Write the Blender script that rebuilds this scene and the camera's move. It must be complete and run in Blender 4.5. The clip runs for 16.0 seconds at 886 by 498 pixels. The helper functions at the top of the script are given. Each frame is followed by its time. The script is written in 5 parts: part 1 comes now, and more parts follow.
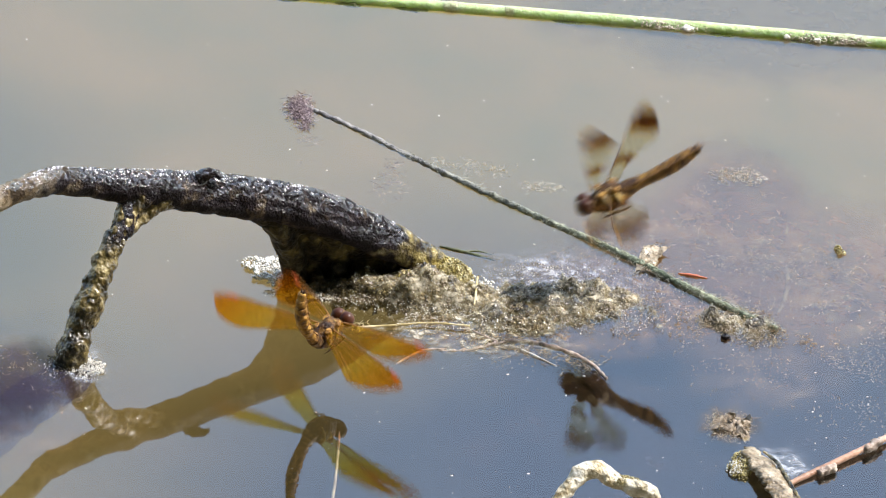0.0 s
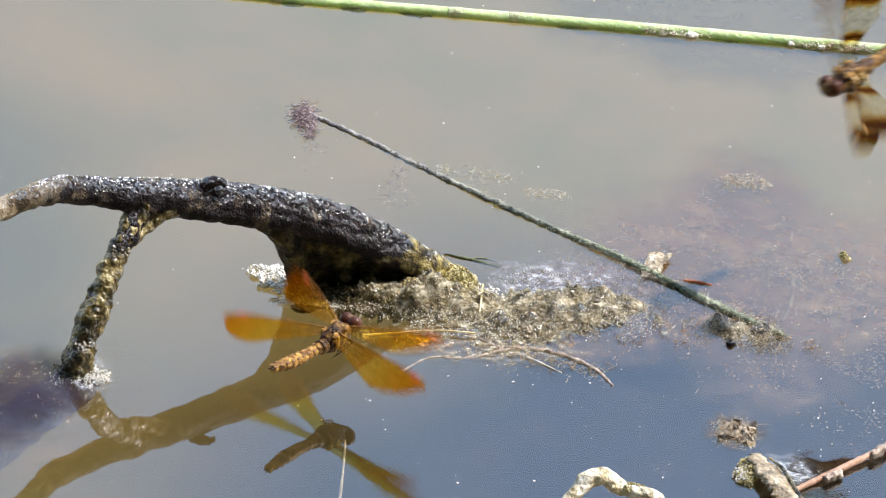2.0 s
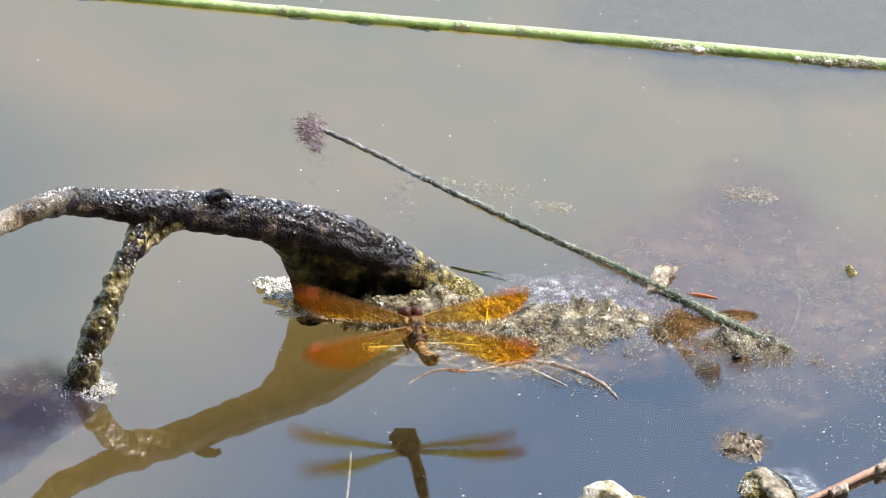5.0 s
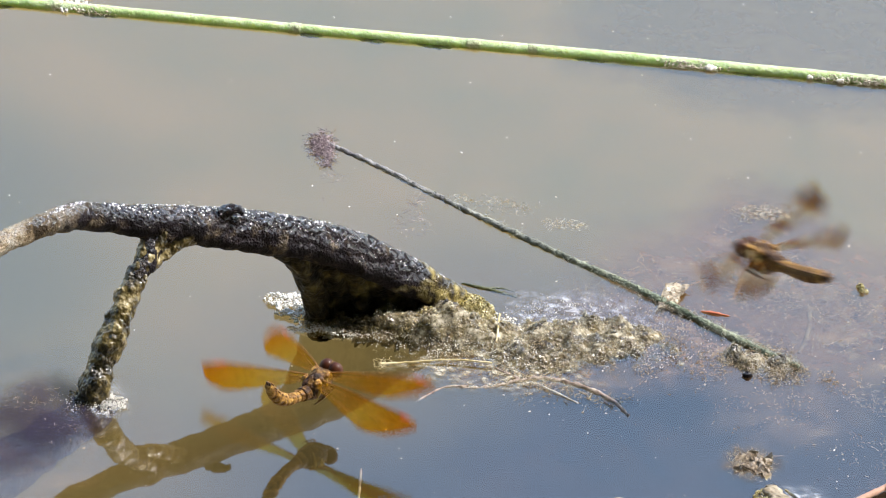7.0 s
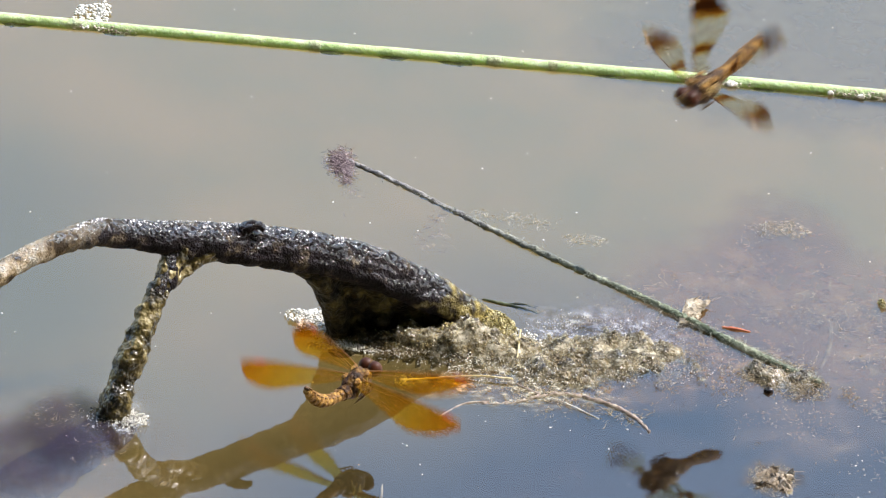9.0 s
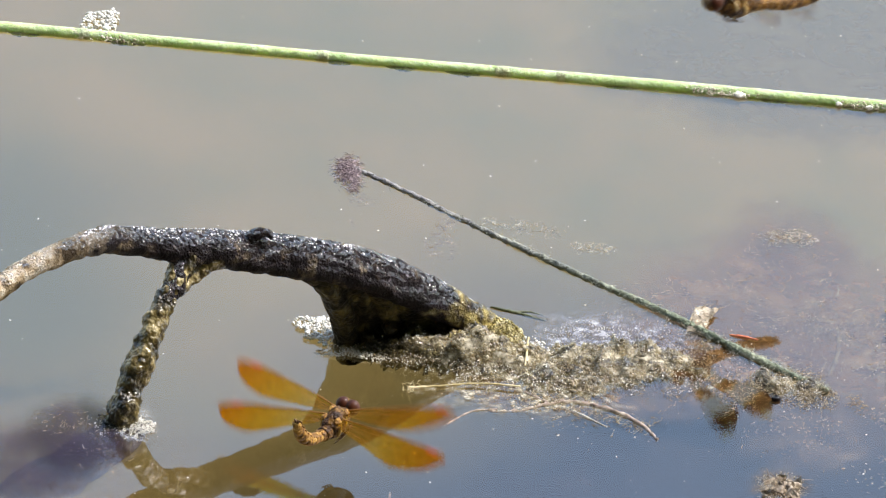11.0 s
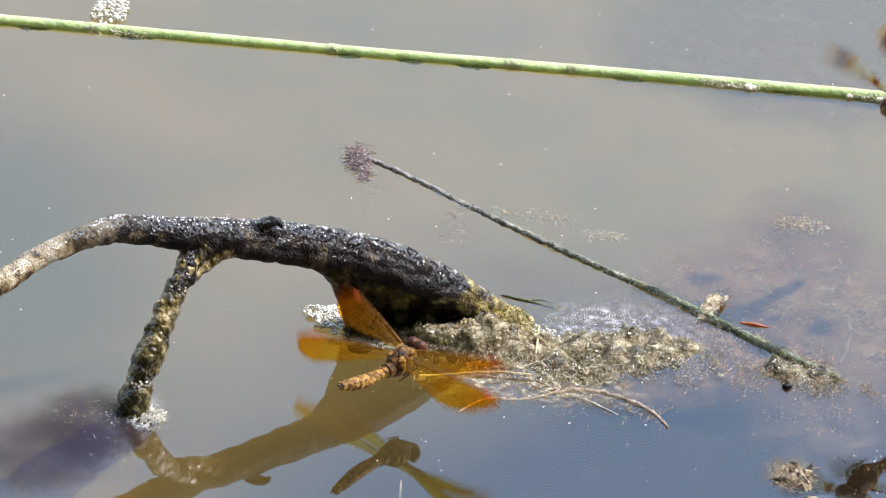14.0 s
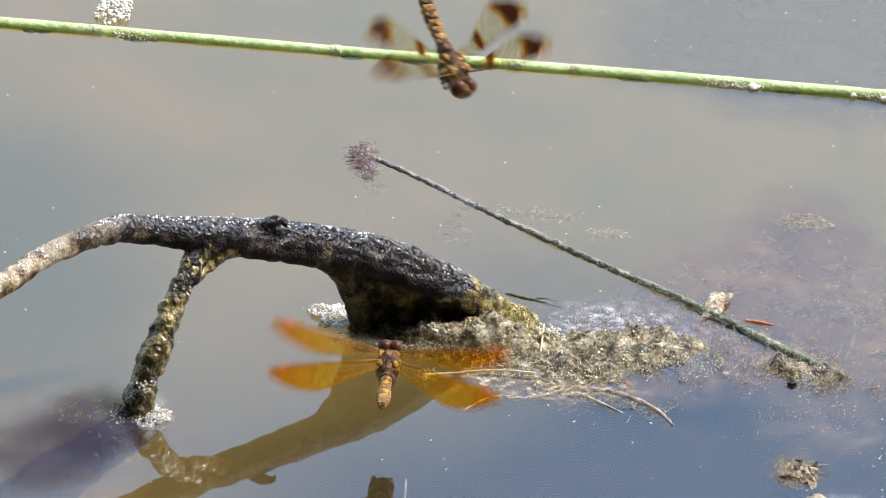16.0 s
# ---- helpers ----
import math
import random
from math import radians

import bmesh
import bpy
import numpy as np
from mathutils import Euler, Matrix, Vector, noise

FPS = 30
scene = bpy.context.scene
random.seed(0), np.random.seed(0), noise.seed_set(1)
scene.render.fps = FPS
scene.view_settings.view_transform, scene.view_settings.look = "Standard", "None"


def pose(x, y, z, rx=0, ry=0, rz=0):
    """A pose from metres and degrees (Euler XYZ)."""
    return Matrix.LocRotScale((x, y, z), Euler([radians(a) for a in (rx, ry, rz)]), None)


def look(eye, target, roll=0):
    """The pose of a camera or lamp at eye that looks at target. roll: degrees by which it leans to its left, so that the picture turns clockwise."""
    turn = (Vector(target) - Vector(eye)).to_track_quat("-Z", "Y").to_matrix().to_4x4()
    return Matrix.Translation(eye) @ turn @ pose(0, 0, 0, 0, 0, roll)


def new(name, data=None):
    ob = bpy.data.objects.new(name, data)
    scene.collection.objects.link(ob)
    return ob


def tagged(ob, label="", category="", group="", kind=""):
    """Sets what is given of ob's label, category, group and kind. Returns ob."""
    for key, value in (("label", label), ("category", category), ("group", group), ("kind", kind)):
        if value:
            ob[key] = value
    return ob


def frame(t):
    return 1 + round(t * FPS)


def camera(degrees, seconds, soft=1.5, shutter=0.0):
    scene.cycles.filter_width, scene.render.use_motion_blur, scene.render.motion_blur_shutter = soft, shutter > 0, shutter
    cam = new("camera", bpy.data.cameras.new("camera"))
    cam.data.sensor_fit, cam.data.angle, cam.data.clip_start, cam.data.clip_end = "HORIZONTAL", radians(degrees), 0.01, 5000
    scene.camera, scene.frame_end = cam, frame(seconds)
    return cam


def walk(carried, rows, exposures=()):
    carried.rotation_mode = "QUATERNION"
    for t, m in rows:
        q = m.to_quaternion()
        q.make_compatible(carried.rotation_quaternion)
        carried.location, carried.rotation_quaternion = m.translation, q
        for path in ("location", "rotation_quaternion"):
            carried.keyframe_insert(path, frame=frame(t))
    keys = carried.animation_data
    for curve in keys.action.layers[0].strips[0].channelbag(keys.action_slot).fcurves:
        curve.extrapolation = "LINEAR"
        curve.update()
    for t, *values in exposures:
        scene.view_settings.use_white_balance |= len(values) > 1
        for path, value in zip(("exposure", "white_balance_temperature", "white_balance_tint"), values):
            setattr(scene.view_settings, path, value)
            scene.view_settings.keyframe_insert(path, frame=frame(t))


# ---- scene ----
MM = 0.001
cam = camera(10.0, 16.0, soft=1.2, shutter=0.3)
EYE = (0.00000, -0.70551, 0.40733)
# seconds, the point of the water that the camera looks at (mm), roll
PATH = [
    (0.0, 0.00, 0.00, 4.30),
    (0.5, -0.08, 0.53, 4.24),
    (1.0, -0.34, 1.22, 4.26),
    (1.5, -0.66, 1.73, 4.25),
    (2.0, -0.91, 2.27, 4.07),
    (2.5, -1.04, 3.49, 4.15),
    (3.0, -1.19, 4.47, 4.18),
    (3.5, -1.39, 5.33, 4.21),
    (4.0, -1.74, 5.35, 4.14),
    (6.5, -3.59, 9.90, 4.30),
    (7.0, -4.08, 11.38, 4.35),
    (7.5, -5.31, 12.46, 4.23),
    (8.0, -6.57, 13.26, 4.07),
    (8.5, -7.30, 14.31, 4.09),
    (9.0, -7.71, 16.14, 4.14),
    (11.5, -9.67, 18.57, 4.12),
    (12.0, -9.98, 18.71, 4.01),
    (12.5, -10.03, 17.15, 3.93),
    (13.0, -10.17, 16.25, 3.84),
    (13.5, -10.46, 15.84, 3.87),
    (14.0, -10.65, 14.31, 3.96),
    (14.5, -10.66, 13.85, 3.93),
    (15.0, -10.80, 13.48, 3.96),
    (15.5, -11.11, 12.89, 3.80),
    (16.0, -11.34, 13.75, 3.75),
]
walk(cam, [(t, look(EYE, (x * MM, y * MM, 0), roll)) for t, x, y, roll in PATH], exposures=[(0, 1.12, 6600, 12.5), (4, 1.12, 6600, 12.5), (6.5, 1.1, 6600, 12.5), (7.5, 1.06, 6600, 12.5), (16, 1.06, 6600, 12.5)])

# ---- light ----
world = bpy.data.worlds.new("sky")
scene.world = world
world.use_nodes = True
wn = world.node_tree
sky = wn.nodes.new("ShaderNodeTexSky")
sky.sky_type = "NISHITA"
sky.sun_disc = False
sky.sun_elevation = radians(56)
sky.sun_rotation = radians(71)
sky.air_density, sky.dust_density, sky.ozone_density = 1.6, 1.3, 2.6
wn.nodes["Background"].inputs["Strength"].default_value = 0.15
wn.links.new(sky.outputs["Color"], wn.nodes["Background"].inputs["Color"])
sun = new("sun", bpy.data.lights.new("sun", "SUN"))
sun.data.energy, sun.data.angle, sun.data.color = 3.2, radians(0.5), (1.0, 0.95, 0.86)
sun.matrix_world = look((0.65, 0.22, 1.0), (0, 0, 0))


# ---- materials ----
def material(name, ramp, scale=300.0, rough=0.6, bump=0.0, bump_scale=900.0, detail=6.0, metal=0.0, spec=0.5, island=0.0, coat=0.0, grit=5.0, deep=0.0012, patches=0.0, glint=0.07, film=1.45, top=False):
    """A surface whose colour runs over the stops (position, r, g, b) by a noise of that many cycles a metre."""
    m = bpy.data.materials.new(name)
    m.use_nodes = True
    n, l = m.node_tree.nodes, m.node_tree.links
    b = n["Principled BSDF"]
    co = n.new("ShaderNodeTexCoord")
    no = n.new("ShaderNodeTexNoise")
    no.inputs["Scale"].default_value, no.inputs["Detail"].default_value, no.inputs["Roughness"].default_value = scale, detail, 0.65
    l.new(co.outputs["Object"], no.inputs["Vector"])
    r = n.new("ShaderNodeValToRGB")
    els = r.color_ramp.elements
    while len(els) < len(ramp):
        els.new(0.5)
    for e, (p, *c) in zip(els, ramp):
        e.position, e.color = p, (*c, 1)
    fac = no.outputs["Fac"]
    if island:
        ge = n.new("ShaderNodeNewGeometry")
        mx = n.new("ShaderNodeMath")
        mx.operation = "MULTIPLY_ADD"
        mx.inputs[1].default_value = island
        l.new(ge.outputs["Random Per Island"], mx.inputs[0])
        su = n.new("ShaderNodeMath")
        su.operation = "SUBTRACT"
        su.inputs[1].default_value = island / 2
        l.new(no.outputs["Fac"], su.inputs[0])
        l.new(su.outputs[0], mx.inputs[2])
        fac = mx.outputs[0]
    l.new(fac, r.inputs["Fac"])
    l.new(r.outputs["Color"], b.inputs["Base Color"])
    b.inputs["Roughness"].default_value, b.inputs["Metallic"].default_value = rough, metal
    b.inputs["Specular IOR Level"].default_value = spec
    b.inputs["Coat Weight"].default_value, b.inputs["Coat Roughness"].default_value = coat, glint
    b.inputs["Coat IOR"].default_value = film
    if patches:
        # the wet gloss lies in small patches
        wn2, pr = n.new("ShaderNodeTexNoise"), n.new("ShaderNodeMapRange")
        wn2.inputs["Scale"].default_value, wn2.inputs["Detail"].default_value = patches, 2
        pr.inputs["From Min"].default_value, pr.inputs["From Max"].default_value, pr.inputs["To Max"].default_value = 0.43, 0.53, coat
        l.new(co.outputs["Object"], wn2.inputs["Vector"])
        l.new(wn2.outputs["Fac"], pr.inputs["Value"])
        l.new(pr.outputs["Result"], b.inputs["Coat Weight"])
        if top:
            # gloss only on upward faces, which paints in the upper side's glints
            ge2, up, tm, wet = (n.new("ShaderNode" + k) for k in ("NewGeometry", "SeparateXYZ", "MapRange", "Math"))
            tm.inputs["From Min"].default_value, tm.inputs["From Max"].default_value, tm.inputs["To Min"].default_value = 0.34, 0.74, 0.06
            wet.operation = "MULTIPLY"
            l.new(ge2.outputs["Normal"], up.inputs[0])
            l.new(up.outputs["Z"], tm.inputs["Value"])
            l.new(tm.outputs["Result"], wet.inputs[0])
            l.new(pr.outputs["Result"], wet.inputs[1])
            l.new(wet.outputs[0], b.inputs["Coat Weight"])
    if bump:
        n2 = n.new("ShaderNodeTexNoise")
        n2.inputs["Scale"].default_value, n2.inputs["Detail"].default_value = bump_scale, grit
        l.new(co.outputs["Object"], n2.inputs["Vector"])
        bu = n.new("ShaderNodeBump")
        bu.inputs["Strength"].default_value, bu.inputs["Distance"].default_value = bump, deep
        l.new(n2.outputs["Fac"], bu.inputs["Height"])
        l.new(bu.outputs["Normal"], b.inputs["Normal"])
        l.new(bu.outputs["Normal"], b.inputs["Coat Normal"])
    return m


def water_material():
    m = bpy.data.materials.new("pond_water")
    m.use_nodes = True
    n, l = m.node_tree.nodes, m.node_tree.links
    n.remove(n["Principled BSDF"])
    tr, gl, mix, lw, po, fr = (n.new("ShaderNode" + k) for k in ("BsdfTransparent", "BsdfGlossy", "MixShader", "LayerWeight", "Math", "MapRange"))
    tr.inputs["Color"].default_value = (0.95, 0.93, 0.77, 1)
    gl.inputs["Roughness"].default_value = 0.02
    # gloss grows towards grazing sight from its value straight down
    lw.inputs["Blend"].default_value = 0.5
    po.operation, po.inputs[1].default_value = "POWER", 5.0
    fr.inputs["To Min"].default_value = WATER_GLOSS
    l.new(lw.outputs["Facing"], po.inputs[0])
    l.new(po.outputs[0], fr.inputs["Value"])
    co, no, bu = (n.new("ShaderNode" + k) for k in ("TexCoord", "TexNoise", "Bump"))
    no.inputs["Scale"].default_value, no.inputs["Detail"].default_value = 45, 3
    bu.inputs["Strength"].default_value, bu.inputs["Distance"].default_value = 0.25, 0.0003
    l.new(co.outputs["Object"], no.inputs["Vector"])
    l.new(no.outputs["Fac"], bu.inputs["Height"])
    for k in (gl, lw):
        l.new(bu.outputs["Normal"], k.inputs["Normal"])
    l.new(fr.outputs["Result"], mix.inputs["Fac"])
    l.new(tr.outputs[0], mix.inputs[1])
    l.new(gl.outputs[0], mix.inputs[2])
    l.new(mix.outputs[0], n["Material Output"].inputs["Surface"])
    return m


def wing_material(name, skin, thick, spots=()):
    """A wing's skin. skin: clear colour at the root and at the tip; thick: how much of it scatters light;
    spots: (place along the wing in mm, half width) of dark brown patches."""
    m = bpy.data.materials.new(name)
    m.use_nodes = True
    n, l = m.node_tree.nodes, m.node_tree.links
    n.remove(n["Principled BSDF"])

    def math_node(op, a, b=None, c=None):
        k = n.new("ShaderNodeMath")
        k.operation = op
        for i, v in enumerate((a, b, c)):
            if isinstance(v, (int, float)):
                k.inputs[i].default_value = v
            elif v is not None:
                l.new(v, k.inputs[i])
        return k.outputs[0]

    def colour(fac, stops):
        r = n.new("ShaderNodeValToRGB")
        while len(r.color_ramp.elements) < len(stops):
            r.color_ramp.elements.new(0.5)
        for e, (p, *c) in zip(r.color_ramp.elements, stops):
            e.position, e.color = p, (*c, 1)
        l.new(fac, r.inputs["Fac"])
        return r.outputs["Color"]

    tr, tl, di, gl, a, b, c = (n.new("ShaderNode" + k) for k in ("BsdfTransparent", "BsdfTranslucent", "BsdfDiffuse", "BsdfGlossy", "MixShader", "MixShader", "MixShader"))
    co, sep, no, cell = (n.new("ShaderNode" + k) for k in ("TexCoord", "SeparateXYZ", "TexNoise", "TexVoronoi"))
    l.new(co.outputs["Object"], sep.inputs[0])
    for k, size in ((no, 420), (cell, 1500)):
        l.new(co.outputs["Object"], k.inputs["Vector"])
        k.inputs["Scale"].default_value = size
    cell.feature = "DISTANCE_TO_EDGE"
    along = math_node("ABSOLUTE", sep.outputs["Y"])
    fac = math_node("MULTIPLY_ADD", no.outputs["Fac"], 0.35, math_node("MULTIPLY_ADD", along, 1 / (18 * MM), -0.18))
    net = math_node("MULTIPLY_ADD", math_node("MINIMUM", math_node("MULTIPLY", cell.outputs["Distance"], 9.0), 1.0), 0.25, 0.75)
    if spots:
        fac = None
        for at, half in spots:
            d = math_node("ABSOLUTE", math_node("MULTIPLY_ADD", no.outputs["Fac"], 2.2 * MM, math_node("SUBTRACT", along, (at + 1.1) * MM)))
            q = n.new("ShaderNodeMapRange")
            q.inputs["From Min"].default_value, q.inputs["From Max"].default_value = (half + 1.2) * MM, half * 0.5 * MM
            l.new(d, q.inputs["Value"])
            fac = q.outputs[0] if fac is None else math_node("MAXIMUM", fac, q.outputs[0])
    tone = colour(fac, skin)
    mul = n.new("ShaderNodeMix")
    mul.data_type, mul.blend_type = "RGBA", "MULTIPLY"
    mul.inputs["Factor"].default_value = 1.0
    l.new(tone, mul.inputs["A"])
    l.new(net, mul.inputs["B"])
    l.new(mul.outputs["Result"], tr.inputs["Color"])
    film = colour(fac, thick)
    l.new(film, tl.inputs["Color"])
    l.new(film, di.inputs["Color"])
    gl.inputs["Roughness"].default_value = 0.25
    a.inputs["Fac"].default_value = 0.5
    if spots:
        l.new(math_node("MULTIPLY_ADD", fac, 0.4, 0.002), b.inputs["Fac"])
    else:
        b.inputs["Fac"].default_value = 0.06
    c.inputs["Fac"].default_value = 0.004
    l.new(tl.outputs[0], a.inputs[1])
    l.new(di.outputs[0], a.inputs[2])
    l.new(tr.outputs[0], b.inputs[1])
    l.new(a.outputs[0], b.inputs[2])
    l.new(b.outputs[0], c.inputs[1])
    l.new(gl.outputs[0], c.inputs[2])
    l.new(c.outputs[0], n["Material Output"].inputs["Surface"])
    return m


def veil_material(name, ramp, half, density, scale, stretch=1.0, holes=0.35, core=0.2):
    """A thin film or cloud of matter that thins out towards its rim, in its object's own space."""
    m = bpy.data.materials.new(name)
    m.use_nodes = True
    n, l = m.node_tree.nodes, m.node_tree.links
    n.remove(n["Principled BSDF"])
    tr, di, mix, co, mp, no, big, le, rim, den, mul, ramps = (n.new("ShaderNode" + k) for k in (
        "BsdfTransparent", "BsdfDiffuse", "MixShader", "TexCoord", "Mapping", "TexNoise", "TexNoise", "VectorMath", "MapRange", "MapRange", "Math", "ValToRGB"))
    mp.inputs["Scale"].default_value = [1 / (h * MM) for h in (*half, 1000)]
    st = n.new("ShaderNodeMapping")
    st.inputs["Rotation"].default_value = (0, 0, radians(30))
    st.inputs["Scale"].default_value = (1, stretch, 1)
    for k in (mp, st):
        l.new(co.outputs["Object"], k.inputs["Vector"])
    for k, f in ((no, scale), (big, scale / 5)):
        l.new(st.outputs["Vector"], k.inputs["Vector"])
        k.inputs["Scale"].default_value, k.inputs["Detail"].default_value, k.inputs["Roughness"].default_value = f, 6, 0.7
    ad = n.new("ShaderNodeVectorMath")
    ad.operation, le.operation = "MULTIPLY_ADD", "LENGTH"
    ad.inputs[1].default_value = (0.9, 0.9, 0)
    of = n.new("ShaderNodeVectorMath")
    of.operation, of.inputs[1].default_value = "SUBTRACT", (0.45, 0.45, 0)
    l.new(big.outputs["Color"], ad.inputs[0])
    l.new(mp.outputs["Vector"], ad.inputs[2])
    l.new(ad.outputs[0], of.inputs[0])
    l.new(of.outputs[0], le.inputs[0])
    rim.interpolation_type = "SMOOTHSTEP"
    rim.inputs["From Min"].default_value, rim.inputs["From Max"].default_value = 0.85, core
    l.new(le.outputs["Value"], rim.inputs["Value"])
    den.inputs["From Min"].default_value, den.inputs["From Max"].default_value, den.inputs["To Max"].default_value = holes, 0.65, density
    l.new(no.outputs["Fac"], den.inputs["Value"])
    mul.operation = "MULTIPLY"
    l.new(rim.outputs["Result"], mul.inputs[0])
    l.new(den.outputs["Result"], mul.inputs[1])
    while len(ramps.color_ramp.elements) < len(ramp):
        ramps.color_ramp.elements.new(0.5)
    for e, (p, *c) in zip(ramps.color_ramp.elements, ramp):
        e.position, e.color = p, (*c, 1)
    l.new(no.outputs["Fac"], ramps.inputs["Fac"])
    l.new(ramps.outputs["Color"], di.inputs["Color"])
    l.new(mul.outputs[0], mix.inputs["Fac"])
    l.new(tr.outputs[0], mix.inputs[1])
    l.new(di.outputs[0], mix.inputs[2])
    l.new(mix.outputs[0], n["Material Output"].inputs["Surface"])
    return m


WATER_GLOSS = 0.2
WATER = water_material()
SKY_SCREEN = material("sky_screen", [(0.3, 0.015, 0.025, 0.01), (0.6, 0.05, 0.07, 0.025)], 4, 0.9)
BED = material("pond_silt", [(0.35, 0.158, 0.134, 0.06), (0.5, 0.19, 0.146, 0.065), (0.65, 0.217, 0.158, 0.073)], 13, 0.9, detail=3, spec=0.1)


def dim_patch(m, centre, half, tone=(0.021, 0.015, 0.006)):
    """A darker patch painted into the bed colour to dim the water, uneven at its rim."""
    n, l = m.node_tree.nodes, m.node_tree.links
    co, mp, no, ad, gr, mx = (n.new("ShaderNode" + k) for k in ("TexCoord", "Mapping", "TexNoise", "VectorMath", "VectorMath", "Mix"))
    mp.inputs["Location"].default_value = [-c * MM / h / MM for c, h in zip(centre, half)]
    mp.inputs["Scale"].default_value = [1 / (h * MM) for h in half]
    no.inputs["Scale"].default_value = 9
    ad.operation, gr.operation = "MULTIPLY_ADD", "LENGTH"
    ad.inputs[1].default_value = (0.7, 0.7, 0)
    l.new(co.outputs["Object"], mp.inputs["Vector"])
    l.new(co.outputs["Object"], no.inputs["Vector"])
    l.new(no.outputs["Color"], ad.inputs[0])
    l.new(mp.outputs["Vector"], ad.inputs[2])
    l.new(ad.outputs[0], gr.inputs[0])
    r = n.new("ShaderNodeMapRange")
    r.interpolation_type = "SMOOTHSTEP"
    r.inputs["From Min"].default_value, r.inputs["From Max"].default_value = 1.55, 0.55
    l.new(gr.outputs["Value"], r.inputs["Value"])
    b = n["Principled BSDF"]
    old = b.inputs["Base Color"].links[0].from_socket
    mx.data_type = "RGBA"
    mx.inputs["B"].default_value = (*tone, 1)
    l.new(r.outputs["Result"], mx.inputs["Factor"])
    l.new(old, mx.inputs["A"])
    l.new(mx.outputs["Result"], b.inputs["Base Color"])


# dim the water at the lower right and at the left through the bed colour
dim_patch(BED, (82, 359, -260), (114, 130, 1000))
dim_patch(BED, (-138, 455, -260), (70, 110, 1000), (0.105, 0.093, 0.043))


def weathered(name, wet, dry, x0, x1):
    """Wet bark that turns dry along x, between the two places (mm)."""
    m = wet.copy()
    m.name = name
    n, l = m.node_tree.nodes, m.node_tree.links
    b = n["Principled BSDF"]
    co, sep, no, ad, r, d, mx, mr = (n.new("ShaderNode" + k) for k in ("TexCoord", "SeparateXYZ", "TexNoise", "Math", "MapRange", "ValToRGB", "Mix", "Mix"))
    l.new(co.outputs["Object"], sep.inputs[0])
    l.new(co.outputs["Object"], no.inputs["Vector"])
    no.inputs["Scale"].default_value, no.inputs["Detail"].default_value = 330, 5
    ad.operation, ad.inputs[1].default_value = "MULTIPLY_ADD", 0.03
    l.new(no.outputs["Fac"], ad.inputs[0])
    l.new(sep.outputs["X"], ad.inputs[2])
    r.inputs["From Min"].default_value, r.inputs["From Max"].default_value = (x1 + 15) * MM, (x0 + 15) * MM
    l.new(ad.outputs[0], r.inputs["Value"])
    while len(d.color_ramp.elements) < len(dry):
        d.color_ramp.elements.new(0.5)
    for e, (p, *c) in zip(d.color_ramp.elements, dry):
        e.position, e.color = p, (*c, 1)
    l.new(no.outputs["Fac"], d.inputs["Fac"])
    mx.data_type = "RGBA"
    l.new(r.outputs["Result"], mx.inputs["Factor"])
    l.new(b.inputs["Base Color"].links[0].from_socket, mx.inputs["A"])
    l.new(d.outputs["Color"], mx.inputs["B"])
    l.new(mx.outputs["Result"], b.inputs["Base Color"])
    mr.inputs["A"].default_value, mr.inputs["B"].default_value = b.inputs["Roughness"].default_value, 0.6
    l.new(r.outputs["Result"], mr.inputs["Factor"])
    l.new(mr.outputs["Result"], b.inputs["Roughness"])
    return m


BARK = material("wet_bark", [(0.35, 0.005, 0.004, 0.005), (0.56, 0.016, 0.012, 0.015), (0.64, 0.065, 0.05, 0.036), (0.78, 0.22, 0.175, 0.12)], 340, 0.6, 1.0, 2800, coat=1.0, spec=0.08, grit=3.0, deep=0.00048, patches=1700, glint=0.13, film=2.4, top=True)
HOLLOW = material("shaded_wet_wood", [(0.4, 0.004, 0.003, 0.002), (0.52, 0.03, 0.023, 0.01), (0.64, 0.1, 0.08, 0.028), (0.8, 0.24, 0.2, 0.07)], 300, 0.5, 0.9, 1300, coat=0.4, spec=0.1, grit=2.0, deep=0.0008, patches=600, glint=0.2)
DRY = material("dry_bark", [(0.35, 0.3, 0.22, 0.09), (0.48, 0.66, 0.58, 0.4), (0.6, 0.9, 0.87, 0.78)], 420, 0.5, 0.8, 1200, coat=0.6, glint=0.2)
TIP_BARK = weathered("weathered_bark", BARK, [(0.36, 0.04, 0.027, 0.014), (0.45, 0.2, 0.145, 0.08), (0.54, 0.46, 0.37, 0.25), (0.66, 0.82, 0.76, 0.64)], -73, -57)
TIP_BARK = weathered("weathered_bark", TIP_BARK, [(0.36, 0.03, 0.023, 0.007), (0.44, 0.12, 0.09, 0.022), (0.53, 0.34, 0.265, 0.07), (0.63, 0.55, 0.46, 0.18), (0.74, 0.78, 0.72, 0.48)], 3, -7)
HOLLOW = weathered("slimed_wood", HOLLOW, [(0.36, 0.02, 0.016, 0.006), (0.48, 0.1, 0.08, 0.02), (0.56, 0.36, 0.3, 0.09), (0.68, 0.6, 0.54, 0.28)], 5, -5)
SLIMY = material("algae_coated_bark", [(0.37, 0.009, 0.007, 0.003), (0.47, 0.04, 0.03, 0.01), (0.55, 0.14, 0.105, 0.035), (0.67, 0.4, 0.335, 0.17)], 300, 0.4, 0.9, 1000, glint=0.14, coat=0.9, spec=0.3, grit=1.5, deep=0.001)
